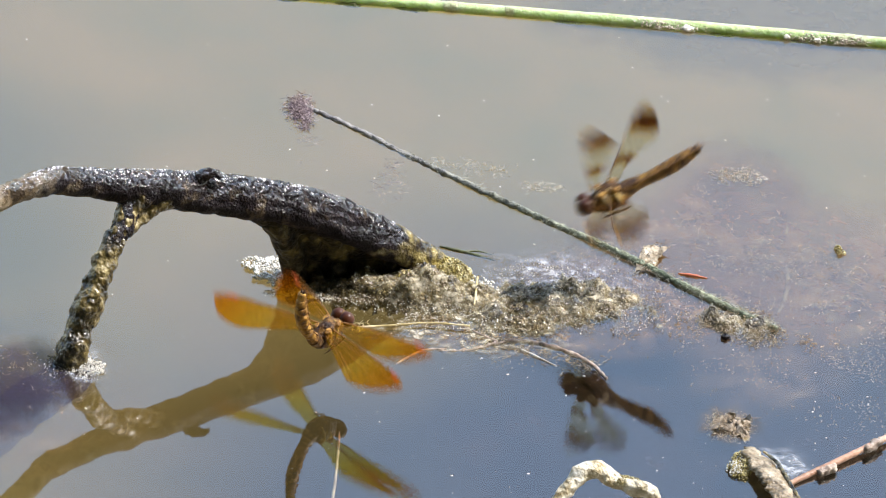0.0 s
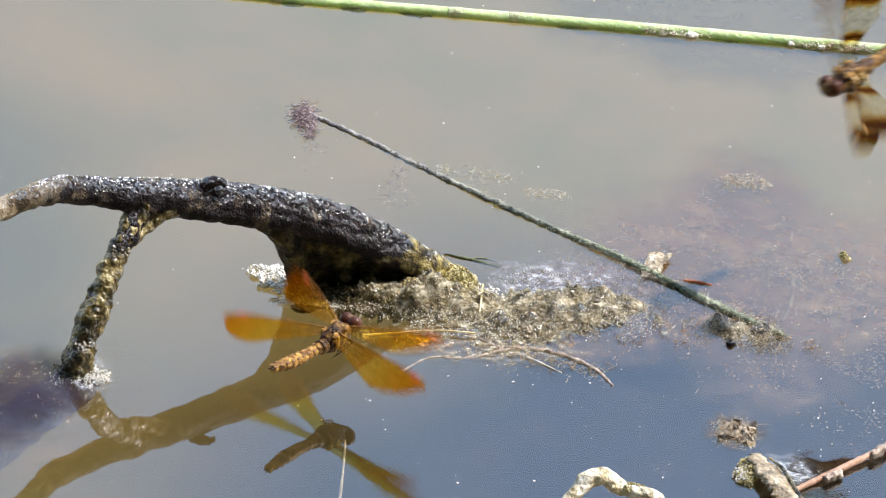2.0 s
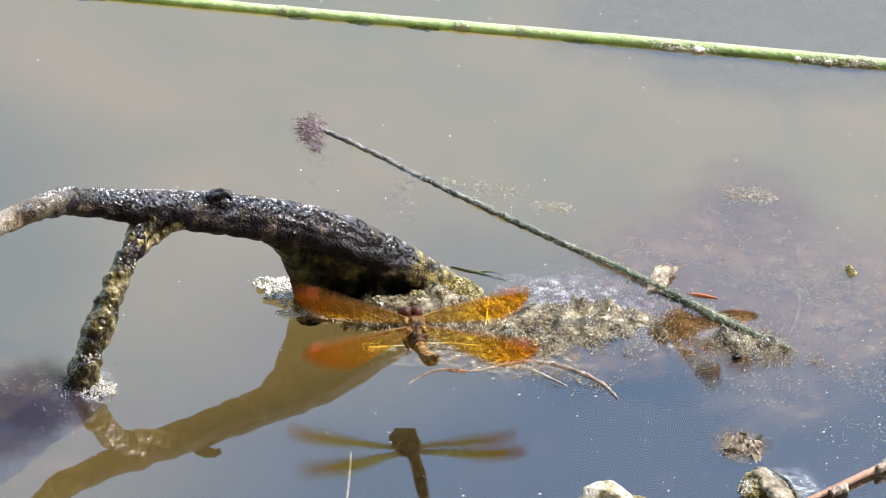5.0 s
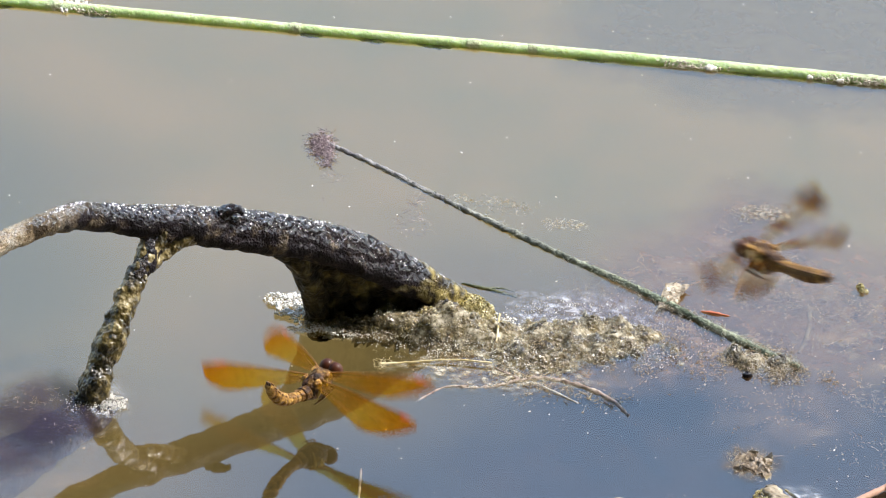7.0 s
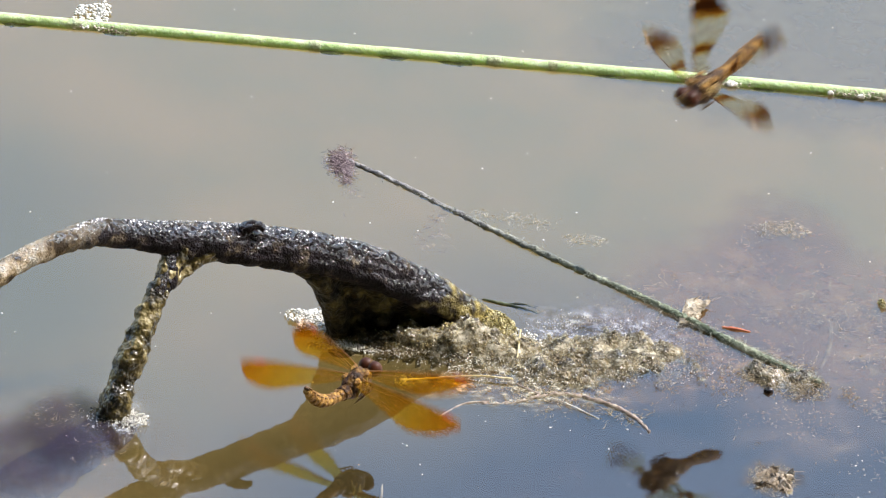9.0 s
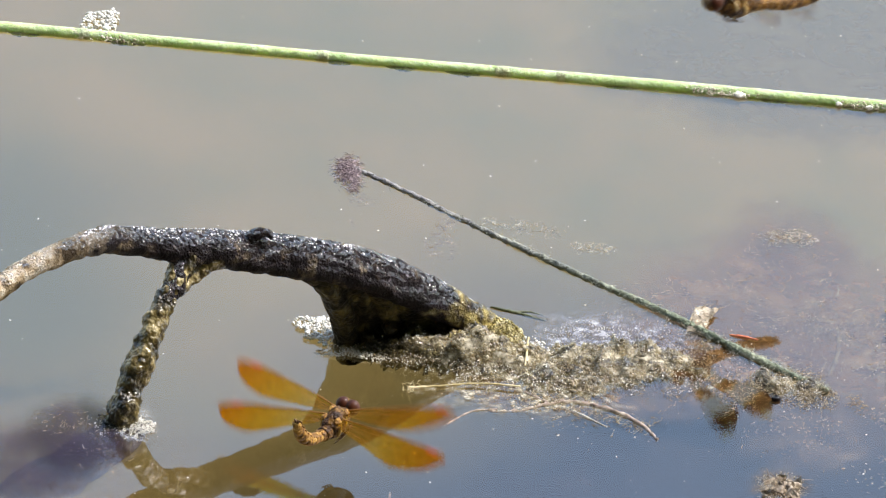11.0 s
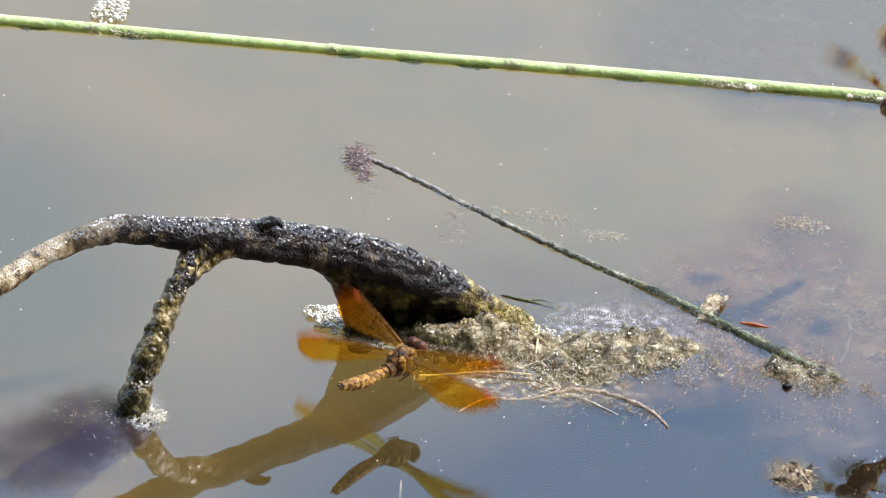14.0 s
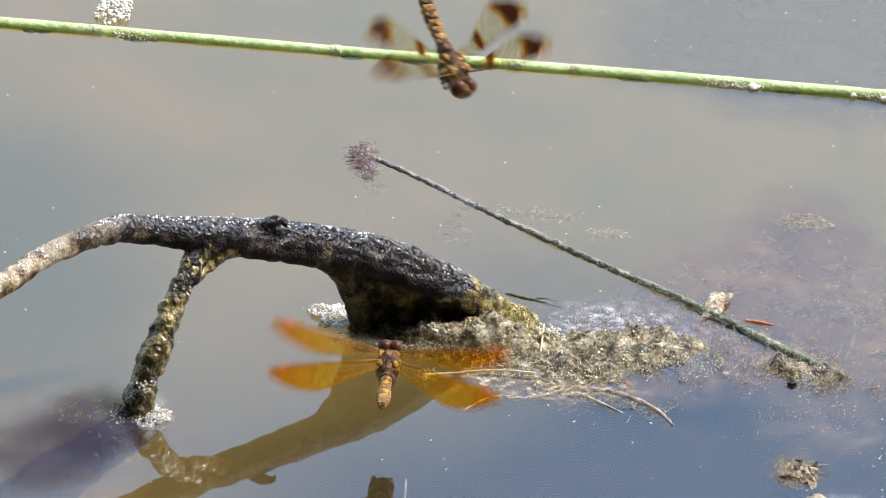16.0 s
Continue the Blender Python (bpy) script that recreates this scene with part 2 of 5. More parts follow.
CRUST = material("debris_crust", [(0.34, 0.014, 0.011, 0.008), (0.45, 0.055, 0.04, 0.019), (0.54, 0.17, 0.125, 0.058), (0.63, 0.36, 0.29, 0.165), (0.72, 0.85, 0.82, 0.74)], 380, 0.35, 1.0, 1500, detail=9.0, glint=0.12, coat=1.0, spec=0.3, grit=3.0, deep=0.0012, film=2.0)
GRAIN = material("debris_grain", [(0.14, 0.025, 0.018, 0.009), (0.36, 0.09, 0.06, 0.024), (0.58, 0.24, 0.17, 0.072), (0.77, 0.46, 0.37, 0.21), (0.86, 0.88, 0.86, 0.8)], 200, 0.4, coat=0.6, island=0.9)
FIBRE = material("brown_algae_fibre", [(0.2, 0.15, 0.095, 0.07), (0.5, 0.36, 0.25, 0.19), (0.8, 0.66, 0.54, 0.44)], 60, 0.9, spec=0.05, island=0.7)
FIBRE_PALE = material("pale_algae_fibre", [(0.2, 0.11, 0.076, 0.034), (0.5, 0.29, 0.22, 0.115), (0.8, 0.6, 0.52, 0.37)], 90, 0.6, island=0.6)
FIBRE_WHITE = material("bleached_algae_fibre", [(0.2, 0.3, 0.26, 0.19), (0.5, 0.58, 0.53, 0.44), (0.8, 0.82, 0.79, 0.7)], 90, 0.6, island=0.5)
FUZZ = material("grey_green_fuzz", [(0.2, 0.13, 0.14, 0.12), (0.5, 0.27, 0.29, 0.24), (0.8, 0.46, 0.47, 0.4)], 60, 0.8, island=0.5)
TUFT = material("rotten_root_fibre", [(0.2, 0.11, 0.085, 0.105), (0.5, 0.24, 0.19, 0.21), (0.8, 0.42, 0.35, 0.36)], 60, 0.9, spec=0.04, island=0.6)
REED = material("green_reed", [(0.3, 0.37, 0.5, 0.26), (0.5, 0.47, 0.6, 0.34), (0.75, 0.6, 0.69, 0.46)], 260, 0.7, 0.5, 900, spec=0.2)
REED_DARK = material("sunken_reed", [(0.35, 0.075, 0.095, 0.07), (0.5, 0.19, 0.225, 0.165), (0.65, 0.38, 0.41, 0.3)], 260, 0.9, 0.8, 1200, spec=0.05)
REED_DARK = weathered("sunken_reed", REED_DARK, [(0.35, 0.15, 0.145, 0.155), (0.5, 0.26, 0.255, 0.26), (0.68, 0.42, 0.41, 0.4)], -14, 28)
REED.node_tree.nodes["Principled BSDF"].inputs["Subsurface Weight"].default_value = 0.8
REED.node_tree.nodes["Principled BSDF"].inputs["Subsurface Radius"].default_value = (1.0, 1.0, 0.5)
REED.node_tree.nodes["Principled BSDF"].inputs["Subsurface Scale"].default_value = 0.002
NODE = material("reed_joint", [(0.3, 0.34, 0.36, 0.2), (0.5, 0.5, 0.57, 0.34), (0.75, 0.62, 0.68, 0.46)], 700, 0.6, 0.6)
SLUDGE = material("grey_sludge", [(0.35, 0.09, 0.09, 0.09), (0.52, 0.22, 0.22, 0.2), (0.7, 0.42, 0.42, 0.36)], 500, 0.6, 0.6, 1200)
STRAW = material("straw", [(0.3, 0.35, 0.28, 0.12), (0.5, 0.55, 0.45, 0.22), (0.7, 0.75, 0.66, 0.45)], 300, 0.5, 0.3)
ROOTLET = material("pale_root", [(0.35, 0.14, 0.1, 0.082), (0.5, 0.32, 0.25, 0.205), (0.65, 0.54, 0.47, 0.4)], 500, 0.6, 0.5)
DROWNED = material("drowned_root", [(0.35, 0.12, 0.085, 0.056), (0.5, 0.2, 0.15, 0.1), (0.65, 0.3, 0.24, 0.17)], 500, 0.9, 0.4, spec=0.05)
RUST = material("reddish_stem", [(0.3, 0.2, 0.1, 0.06), (0.5, 0.42, 0.24, 0.16), (0.7, 0.6, 0.4, 0.3)], 250, 0.5, 0.4)
LOGSKIN = material("slimy_log", [(0.3, 0.006, 0.004, 0.01), (0.55, 0.016, 0.011, 0.024), (0.75, 0.05, 0.04, 0.07)], 150, 0.9, 0.8, 900, spec=0.03)
MOSS = material("yellow_slime", [(0.3, 0.12, 0.096, 0.02), (0.5, 0.37, 0.305, 0.085), (0.7, 0.7, 0.63, 0.38)], 400, 0.3, 0.6, coat=0.6, island=0.3)
FOAM = material("foam", [(0.3, 0.5, 0.48, 0.42), (0.6, 0.8, 0.79, 0.75)], 900, 0.25, coat=0.5)
GLINT_BALL = material("glint_ball", [(0.3, 0.02, 0.018, 0.024), (0.5, 0.17, 0.15, 0.19), (0.72, 0.95, 0.93, 0.96)], 900, 0.25, coat=1.0, glint=0.05, film=1.8, island=1.0)
SPECK = material("floating_speck", [(0.3, 0.45, 0.43, 0.36), (0.6, 0.8, 0.78, 0.72)], 500, 0.5)
LEAF = material("rotting_leaf", [(0.34, 0.07, 0.05, 0.025), (0.5, 0.27, 0.21, 0.13), (0.66, 0.58, 0.5, 0.38)], 380, 0.4, 0.9, 700, coat=0.3, grit=2.0)
LEAF_DULL = material("sodden_leaf", [(0.34, 0.08, 0.06, 0.042), (0.5, 0.27, 0.215, 0.16), (0.66, 0.52, 0.45, 0.36)], 380, 0.5, 0.9, 700, grit=2.0)
BLADE = material("dark_green_blade", [(0.3, 0.03, 0.04, 0.015), (0.6, 0.1, 0.11, 0.045)], 500, 0.4, 0.5)
RED = material("red_scrap", [(0.3, 0.45, 0.1, 0.05), (0.6, 0.65, 0.22, 0.12)], 500, 0.5)
AMBER_BODY = material("brown_chitin", [(0.38, 0.018, 0.007, 0.003), (0.49, 0.07, 0.028, 0.006), (0.62, 0.27, 0.145, 0.028)], 600, 0.5, 0.5, 1800, spec=0.3)
TAN_BODY = material("ringed_chitin", [(0.35, 0.08, 0.032, 0.007), (0.5, 0.25, 0.12, 0.022), (0.63, 0.5, 0.29, 0.07)], 900, 0.5, 0.5, 1800, spec=0.3)
SEGMENT_MARK = material("brown_mark", [(0.3, 0.11, 0.048, 0.011), (0.7, 0.22, 0.105, 0.022)], 700, 0.5)
DARK_RING = material("dark_chitin", [(0.3, 0.025, 0.012, 0.006), (0.7, 0.08, 0.035, 0.015)], 700, 0.4)
STRIPE = material("pale_stripe", [(0.3, 0.32, 0.2, 0.045), (0.7, 0.46, 0.32, 0.1)], 700, 0.5)
VEIN = material("golden_vein", [(0.3, 0.16, 0.06, 0.012), (0.7, 0.36, 0.17, 0.035)], 400, 0.5)
CREAM = material("cream_stripe", [(0.3, 0.5, 0.34, 0.12), (0.7, 0.75, 0.6, 0.35)], 700, 0.4)
EYE_BROWN = material("brown_eye", [(0.3, 0.03, 0.008, 0.004), (0.7, 0.075, 0.022, 0.009)], 300, 0.5, spec=0.15, coat=0.5, glint=0.13, film=1.3)
WING_AMBER = wing_material("amber_wing", [(0.1, 0.99, 0.93, 0.55), (0.5, 0.99, 0.8, 0.24), (0.75, 0.985, 0.7, 0.15), (1.0, 0.98, 0.61, 0.11)], [(0.1, 0.75, 0.36, 0.01), (0.7, 0.85, 0.34, 0.008), (1.0, 0.88, 0.27, 0.006)])
WING_SPOT = wing_material("spotted_wing", [(0.0, 0.975, 0.94, 0.82), (0.3, 0.93, 0.79, 0.4), (0.55, 0.72, 0.45, 0.12), (0.85, 0.2, 0.07, 0.015), (1.0, 0.13, 0.045, 0.012)], [(0.0, 0.4, 0.3, 0.14), (0.5, 0.3, 0.13, 0.02), (1.0, 0.09, 0.03, 0.008)], [(3.6, -0.2), (9.9, 0.95)])
STIGMA = material("red_wing_mark", [(0.3, 0.26, 0.035, 0.01), (0.7, 0.36, 0.06, 0.015)], 500, 0.7, spec=0.1)


# ---- building in millimetres ----
class Shape:
    def __init__(self):
        self.v, self.f = [], []

    def tube(self, pts, radii, sides=10, step=0.0, lump=0.0, size=3.0, seed=0.0, flat=1.0):
        """A round limb along the points, smoothly curved, with a radius at each; lump: its unevenness."""
        P = [Vector(p) for p in pts]
        R = list(radii) if hasattr(radii, "__len__") else [radii] * len(P)
        line = []
        for i in range(len(P) - 1):
            a, b, c, d = P[max(i - 1, 0)], P[i], P[i + 1], P[min(i + 2, len(P) - 1)]
            k = max(1, int((c - b).length / step)) if step else 1
            for j in range(k):
                s = j / k
                q = 0.5 * (2 * b + (c - a) * s + (2 * a - 5 * b + 4 * c - d) * s * s + (3 * b - a - 3 * c + d) * s ** 3)
                line.append((q, R[i] + (R[i + 1] - R[i]) * s))
        line.append((P[-1], R[-1]))
        up = Vector((0.13, 0.31, 0.94))
        first = len(self.v)
        for i, (q, r) in enumerate(line):
            way = (line[min(i + 1, len(line) - 1)][0] - line[max(i - 1, 0)][0]).normalized()
            side = way.cross(up)
            if side.length < 1e-4:
                side = way.cross(Vector((1, 0, 0)))
            side.normalize()
            up = side.cross(way)
            for k in range(sides):
                a = 2 * math.pi * k / sides
                n = side * math.cos(a) + up * math.sin(a) * flat
                w = q + n * r
                if lump:
                    s = w / size + Vector((seed, seed, seed))
                    w = w + n * lump * (noise.noise(s) + 0.6 * noise.noise(s * 2.3) + 0.45 * noise.noise(s * 5.1) + 0.3 * noise.noise(s * 11))
                self.v.append(w)
        m = len(line)
        for i in range(m - 1):
            for k in range(sides):
                a, b = first + i * sides + k, first + i * sides + (k + 1) % sides
                self.f.append((a, b, b + sides, a + sides))
        self.f.append(tuple(first + k for k in range(sides))[::-1])
        self.f.append(tuple(first + (m - 1) * sides + k for k in range(sides)))
        return self

    def ball(self, c, r, rings=10, lump=0.0, size=2.0, seed=0.0, turn=0.0):
        """An egg with three half axes, uneven by lump."""
        r = r if hasattr(r, "__len__") else (r, r, r)
        c, first, sides = Vector(c), len(self.v), rings * 2
        spin = Matrix.Rotation(turn, 3, "Z")
        for i in range(1, rings):
            for k in range(sides):
                t, a = math.pi * i / rings, 2 * math.pi * k / sides
                n = Vector((math.sin(t) * math.cos(a), math.sin(t) * math.sin(a), math.cos(t)))
                w = spin @ Vector((n[0] * r[0], n[1] * r[1], n[2] * r[2]))
                if lump:
                    s = (c + w) / size + Vector((seed, 0, seed))
                    w += n * lump * (noise.noise(s) + 0.5 * noise.noise(s * 2.7) + 0.4 * noise.noise(s * 6.3))
                self.v.append(c + w)
        top = len(self.v)
        self.v += [c + Vector((0, 0, r[2])), c - Vector((0, 0, r[2]))]
        for k in range(sides):
            k2 = (k + 1) % sides
            self.f.append((top, first + k, first + k2))
            last = first + (rings - 2) * sides
            self.f.append((top + 1, last + k2, last + k))
            for i in range(rings - 2):
                a = first + i * sides
                self.f.append((a + k, a + sides + k, a + sides + k2, a + k2))
        return self

    def plate(self, outline, thick):
        """A thin sheet with that outline, given in order."""
        first, n = len(self.v), len(outline)
        self.v += [Vector(p) for p in outline] + [Vector(p) - Vector((0, 0, thick)) for p in outline]
        self.f.append(tuple(range(first, first + n)))
        self.f.append(tuple(range(first + 2 * n - 1, first + n - 1, -1)))
        for k in range(n):
            k2 = (k + 1) % n
            self.f.append((first + k, first + n + k, first + n + k2, first + k2))
        return self

    def strand(self, p, way, length, r, rnd, bends=4, curl=0.8, drop=0.0):
        """A thin wavy fibre of three sides."""
        p, d = Vector(p), Vector(way).normalized()
        first, seg = len(self.v), length / bends
        for i in range(bends + 1):
            s = d.cross(Vector((0.2, 0.1, 1))).normalized()
            u = s.cross(d)
            w = r * (1 - 0.6 * i / bends)
            self.v += [p + s * w, p - s * w * 0.5 + u * w * 0.87, p - s * w * 0.5 - u * w * 0.87]
            p = p + d * seg
            d = (d + Vector((rnd.uniform(-1, 1), rnd.uniform(-1, 1), rnd.uniform(-0.35, 0.35) - drop)) * curl).normalized()
        for i in range(bends):
            for k in range(3):
                a, b = first + 3 * i + k, first + 3 * i + (k + 1) % 3
                self.f.append((a, b, b + 3, a + 3))
        return self

    def mesh(self, name, mats, smooth=True):
        me = bpy.data.meshes.new(name)
        me.from_pydata([tuple(c * MM for c in v) for v in self.v], [], self.f)
        for m in mats if isinstance(mats, (list, tuple)) else [mats]:
            me.materials.append(m)
        me.polygons.foreach_set("use_smooth", [smooth] * len(me.polygons))
        me.update()
        return me


def part(name, shape, mats, parent=None, label="", smooth=True):
    ob = new(name, shape.mesh(name, mats, smooth))
    ob.parent = parent
    return tagged(ob, label)


def thing(name, label, category, at=(0, 0, 0), group="", kind=""):
    ob = new(name)
    ob.empty_display_size = 0.01
    ob.location = [c * MM for c in at]
    return tagged(ob, label, category, group, kind)


def scraps(seed, n, pick):
    """n random picks for loose stuff."""
    rnd = random.Random(seed)
    return [pick(rnd, i) for i in range(n)]


# ---- pond ----
def sheet(name, half, z, mat, label, category):
    s = Shape()
    s.v = [Vector((x * half, y * half, z)) for x, y in ((-1, -1), (1, -1), (1, 1), (-1, 1))]
    s.f = [(0, 1, 2, 3)]
    return tagged(part(name, s, mat), label, category, kind="structure")


sheet("ground", 600000, -260, BED, "olive brown silt of the pond bed", "pond bed")
sheet("water", 590000, 0, WATER, "still murky pond water reflecting a pale blue sky", "water")


# an unseen dark screen added behind and over the camera to block skylight
def bank():
    s = Shape()
    n = 60
    for i in range(n + 1):
        a = radians(185 + 170 * i / n)
        for k, (r, z) in enumerate(((2600, -250), (3000, 350), (3600, 2200), (3300, 4200), (2200, 5600), (1000, 6100))):
            w = r * (1 + 0.12 * noise.noise(Vector((i * 0.6, k * 2.0, 0))))
            s.v.append(Vector((w * math.cos(a), w * math.sin(a), z * (1 + 0.25 * noise.noise(Vector((i * 0.9, k, 5)))) if k else z)))
    for i in range(n):
        for k in range(5):
            a = i * 6 + k
            s.f.append((a, a + 6, a + 7, a + 1))
    return tagged(part("backdrop", s, SKY_SCREEN), "unseen dark green screen added round the camera to block skylight", "bank", kind="structure")


bank()


# ---- the dead branch over the water ----
def fused(ob, voxel, lump=0.0, size=0.004):
    """Fuses overlapping limbs of one part into one skin and roughens it."""
    r = ob.modifiers.new("fuse", "REMESH")
    r.mode, r.voxel_size, r.use_smooth_shade = "VOXEL", voxel * MM, True
    if lump:
        for k, (a, b) in enumerate(((lump, size), (lump * 0.35, size * 0.4))):
            tx = bpy.data.textures.new("bark_lumps", "CLOUDS")
            tx.noise_scale, tx.noise_depth = b, 1
            d = ob.modifiers.new("lumps", "DISPLACE")
            d.texture, d.strength, d.mid_level, d.texture_coords = tx, a * MM, 0.5, "LOCAL"
    return ob


def limb_glints(line):
    """Small balls, some white, that paint glints along the limb's upper side."""
    rnd, s = random.Random(83), Shape()
    for i in range(4200):
        k = rnd.uniform(5, len(line) - 2.01)
        a, b, q = line[int(k)], line[int(k) + 1], k - int(k)
        x, y, z, r, h = (u + (v - u) * q for u, v in zip(a, b))
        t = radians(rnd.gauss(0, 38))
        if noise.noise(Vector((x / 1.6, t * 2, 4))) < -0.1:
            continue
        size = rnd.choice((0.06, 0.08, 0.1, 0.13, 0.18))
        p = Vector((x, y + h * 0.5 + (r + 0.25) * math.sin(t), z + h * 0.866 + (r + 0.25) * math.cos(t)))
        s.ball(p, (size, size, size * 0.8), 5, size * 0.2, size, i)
    return s


def dead_branch():
    b = thing("dead_branch", "dark wet arched dead branch rising out of the pond", "branch")
    # centre line, radius, half height of the limb's taller than wide section
    line = [(-82.0, -64.0, 25.8, 1.4, 0.2), (-78.3, -59.0, 26.8, 1.4, 0.2), (-74.6, -54.0, 27.5, 1.4, 0.2), (-71.0, -49.0, 28.3, 1.38, 0.2), (-67.3, -44.0, 28.3, 1.4, 0.2), (-63.5, -39.0, 27.7, 1.45, 0.2), (-61.6, -35.9, 26.9, 1.65, 0.2),
            (-59.6, -33.1, 26.0, 1.75, 0.2), (-55.5, -30.6, 24.6, 1.85, 0.2), (-51.3, -28.4, 23.2, 2.0, 0.3), (-47.1, -26.3, 22.1, 2.2, 0.4), (-42.9, -24.5, 21.1, 2.25, 0.5), (-38.6, -22.7, 19.9, 2.1, 0.9), (-34.3, -20.9, 18.8, 2.0, 1.1),
            (-29.9, -19.4, 17.6, 1.9, 1.2), (-25.5, -17.9, 16.4, 1.9, 1.2), (-21.1, -16.5, 14.8, 2.0, 1.2), (-16.6, -14.9, 12.6, 2.0, 1.2), (-12.1, -13.2, 9.7, 2.0, 1.1), (-7.5, -11.6, 7.0, 2.0, 0.9), (-5.0, -10.4, 5.0, 1.9, 0.7), (-2.7, -9.3, 3.2, 1.8, 0.5), (0.0, -8.0, 1.2, 1.6, 0.3), (3.0, -6.5, -2.0, 1.2, 0.0)]
    limb = Shape()
    limb.tube([(-44.0, -25.2, 21.4), (-47.0, -26.8, 20.8), (-48.4, -28.2, 19.7), (-49.9, -32.0, 17.0), (-50.8, -33.8, 15.4)], [2.2, 2.3, 2.0, 1.7, 1.2], 18, 0.6, 0.4, 2.0)
    for sign in (-1, 0, 1):
        limb.tube([(x, y + sign * h * 0.5, z + sign * h * 0.866) for x, y, z, r, h in line], [r + (0.2 if sign else 0.3) for x, y, z, r, h in line], 20, 0.7, 0.2, 3.0, sign)
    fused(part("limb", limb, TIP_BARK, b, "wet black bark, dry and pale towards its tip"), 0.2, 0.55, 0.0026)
    tagged(part("limb_glints", limb_glints(line), GLINT_BALL, b, "small dark to white balls standing for glints"), kind="stuff")
    flare = Shape()
    flare.tube([(-38.0, -21.8, 18.6), (-32.0, -20.0, 16.6), (-27.6, -18.9, 14.2), (-25.1, -17.6, 10.4), (-24.0, -15.8, 6.5), (-22.9, -14.2, 2.0), (-21.9, -13.3, -3.0)], [1.2, 1.7, 1.9, 1.9, 2.0, 2.1, 2.4], 16, 0.7, 0.25, 2.5)
    for top, foot, r0, r1 in (((-25.0, -17.6, 15.0), (-20.6, -12.2, -3.0), 2.0, 2.5), ((-22.3, -16.6, 14.2), (-18.3, -11.6, -3.0), 2.2, 2.7), ((-18.3, -15.2, 12.4), (-15.1, -11.0, -3.0), 2.3, 2.9),
                              ((-14.3, -13.8, 10.0), (-10.8, -9.6, -3.0), 2.3, 3.0), ((-10.1, -12.2, 7.4), (-6.4, -7.6, -3.0), 2.2, 3.0), ((-5.3, -10.2, 4.2), (-1.6, -6.6, -3.0), 1.9, 2.6)):
        # the web hollows back under the limb
        mid = [(p + q) / 2 + o for p, q, o in zip(top, foot, (0, 1.6, 0.5))]
        flare.tube([top, mid, foot], [r0, (r0 + r1) / 2.1, r1], 16, 0.8, 0.3, 2.5)
    for x, y, z, r in ((-16.4, -14.6, 3.6, 1.1), (-12.6, -13.4, 2.2, 1.3), (-19.4, -15.2, 2.4, 1.0), (-8.4, -12.3, 3.4, 1.1), (-5.4, -11.4, 1.6, 1.4)):
        flare.ball((x, y, z), r, 10, 0.5, 1.2, x)
    fused(part("root_flare", flare, HOLLOW, b, "black hollow flare where the branch enters the pond"), 0.24, 1.1, 0.003)
    shoot = Shape().tube([(-46.4, -26.4, 21.3), (-48.2, -28.0, 19.9), (-49.9, -32.0, 17.0), (-51.5, -35.2, 14.1), (-52.5, -37.5, 11.3), (-53.6, -39.6, 8.3), (-54.5, -41.0, 5.0), (-55.3, -42.6, 1.8), (-57.1, -42.8, -5.0)],
                         [2.3, 1.9, 1.6, 1.75, 2.0, 2.15, 2.35, 2.6, 3.2], 20, 0.6, 0.45, 2.0, 5.0)
    shoot.tube([(-41.2, -24.6, 20.4), (-45.6, -27.2, 18.9), (-48.8, -31.4, 16.4)], [1.6, 1.3, 0.9], 16, 0.6, 0.3, 2.0)
    fused(part("side_shoot", shoot, SLIMY, b, "muddy olive knobbly side shoot reaching down into the water"), 0.22, 1.3, 0.0035)
    knob = Shape().tube([(-38.4, -22.9, 22.6), (-37.0, -22.9, 23.6), (-35.0, -22.9, 23.3)], [1.1, 0.8, 0.5], 14, 0.3, 0.35, 0.8)
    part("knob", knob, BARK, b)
    return b


dead_branch()


# ---- the crusted shoal beside it ----
def hill(x, y, cx, cy, a, b, turn):
    c, s = math.cos(radians(turn)), math.sin(radians(turn))
    u, v = ((x - cx) * c + (y - cy) * s) / a, (-(x - cx) * s + (y - cy) * c) / b
    return math.exp(-(u * u + v * v) ** 1.5)


def field(x0, x1, y0, y1, step, height, floor):
    s = Shape()
    nx, ny = int((x1 - x0) / step), int((y1 - y0) / step)
    for j in range(ny + 1):
        for i in range(nx + 1):
            x, y = x0 + i * step, y0 + j * step
            s.v.append(Vector((x, y, height(x, y))))
    for j in range(ny):
        for i in range(nx):
            a = j * (nx + 1) + i
            q = (a, a + 1, a + nx + 2, a + nx + 1)
            if max(s.v[k].z for k in q) > floor:
                s.f.append(q)
    return s


def shoal_height(x, y):
    h = -7 + 6.9 * hill(x, y, -14, -13, 18, 4, -6) + 2.2 * hill(x, y, -10, -16.5, 11, 4, -8) + 3.0 * hill(x, y, -13, -17.6, 8.5, 2.4, -5) + 0.8 * hill(x, y, 2, -15, 7, 5, 0) + 7.2 * hill(x, y, 8, -17, 17, 7, -12) + 7.0 * hill(x, y, 30, -14, 16, 9, -3) + 4.6 * hill(x, y, 16, -8, 14, 6, -8) + 7.2 * hill(x, y, 49.5, -17.5, 8, 5, -28) + 4.5 * hill(x, y, 8, -25, 15, 5, -8)
    p = Vector((x, y, 0))
    return h - 1.0 + 1.7 * noise.noise(p / 6) + 2.0 * noise.noise(p / 2.6) + 1.1 * noise.noise(p / 1.1) + 0.45 * noise.noise(p / 0.5)


shoal = part("shoal", field(-34, 66, -40, 16, 0.4, shoal_height, -1.0), CRUST)


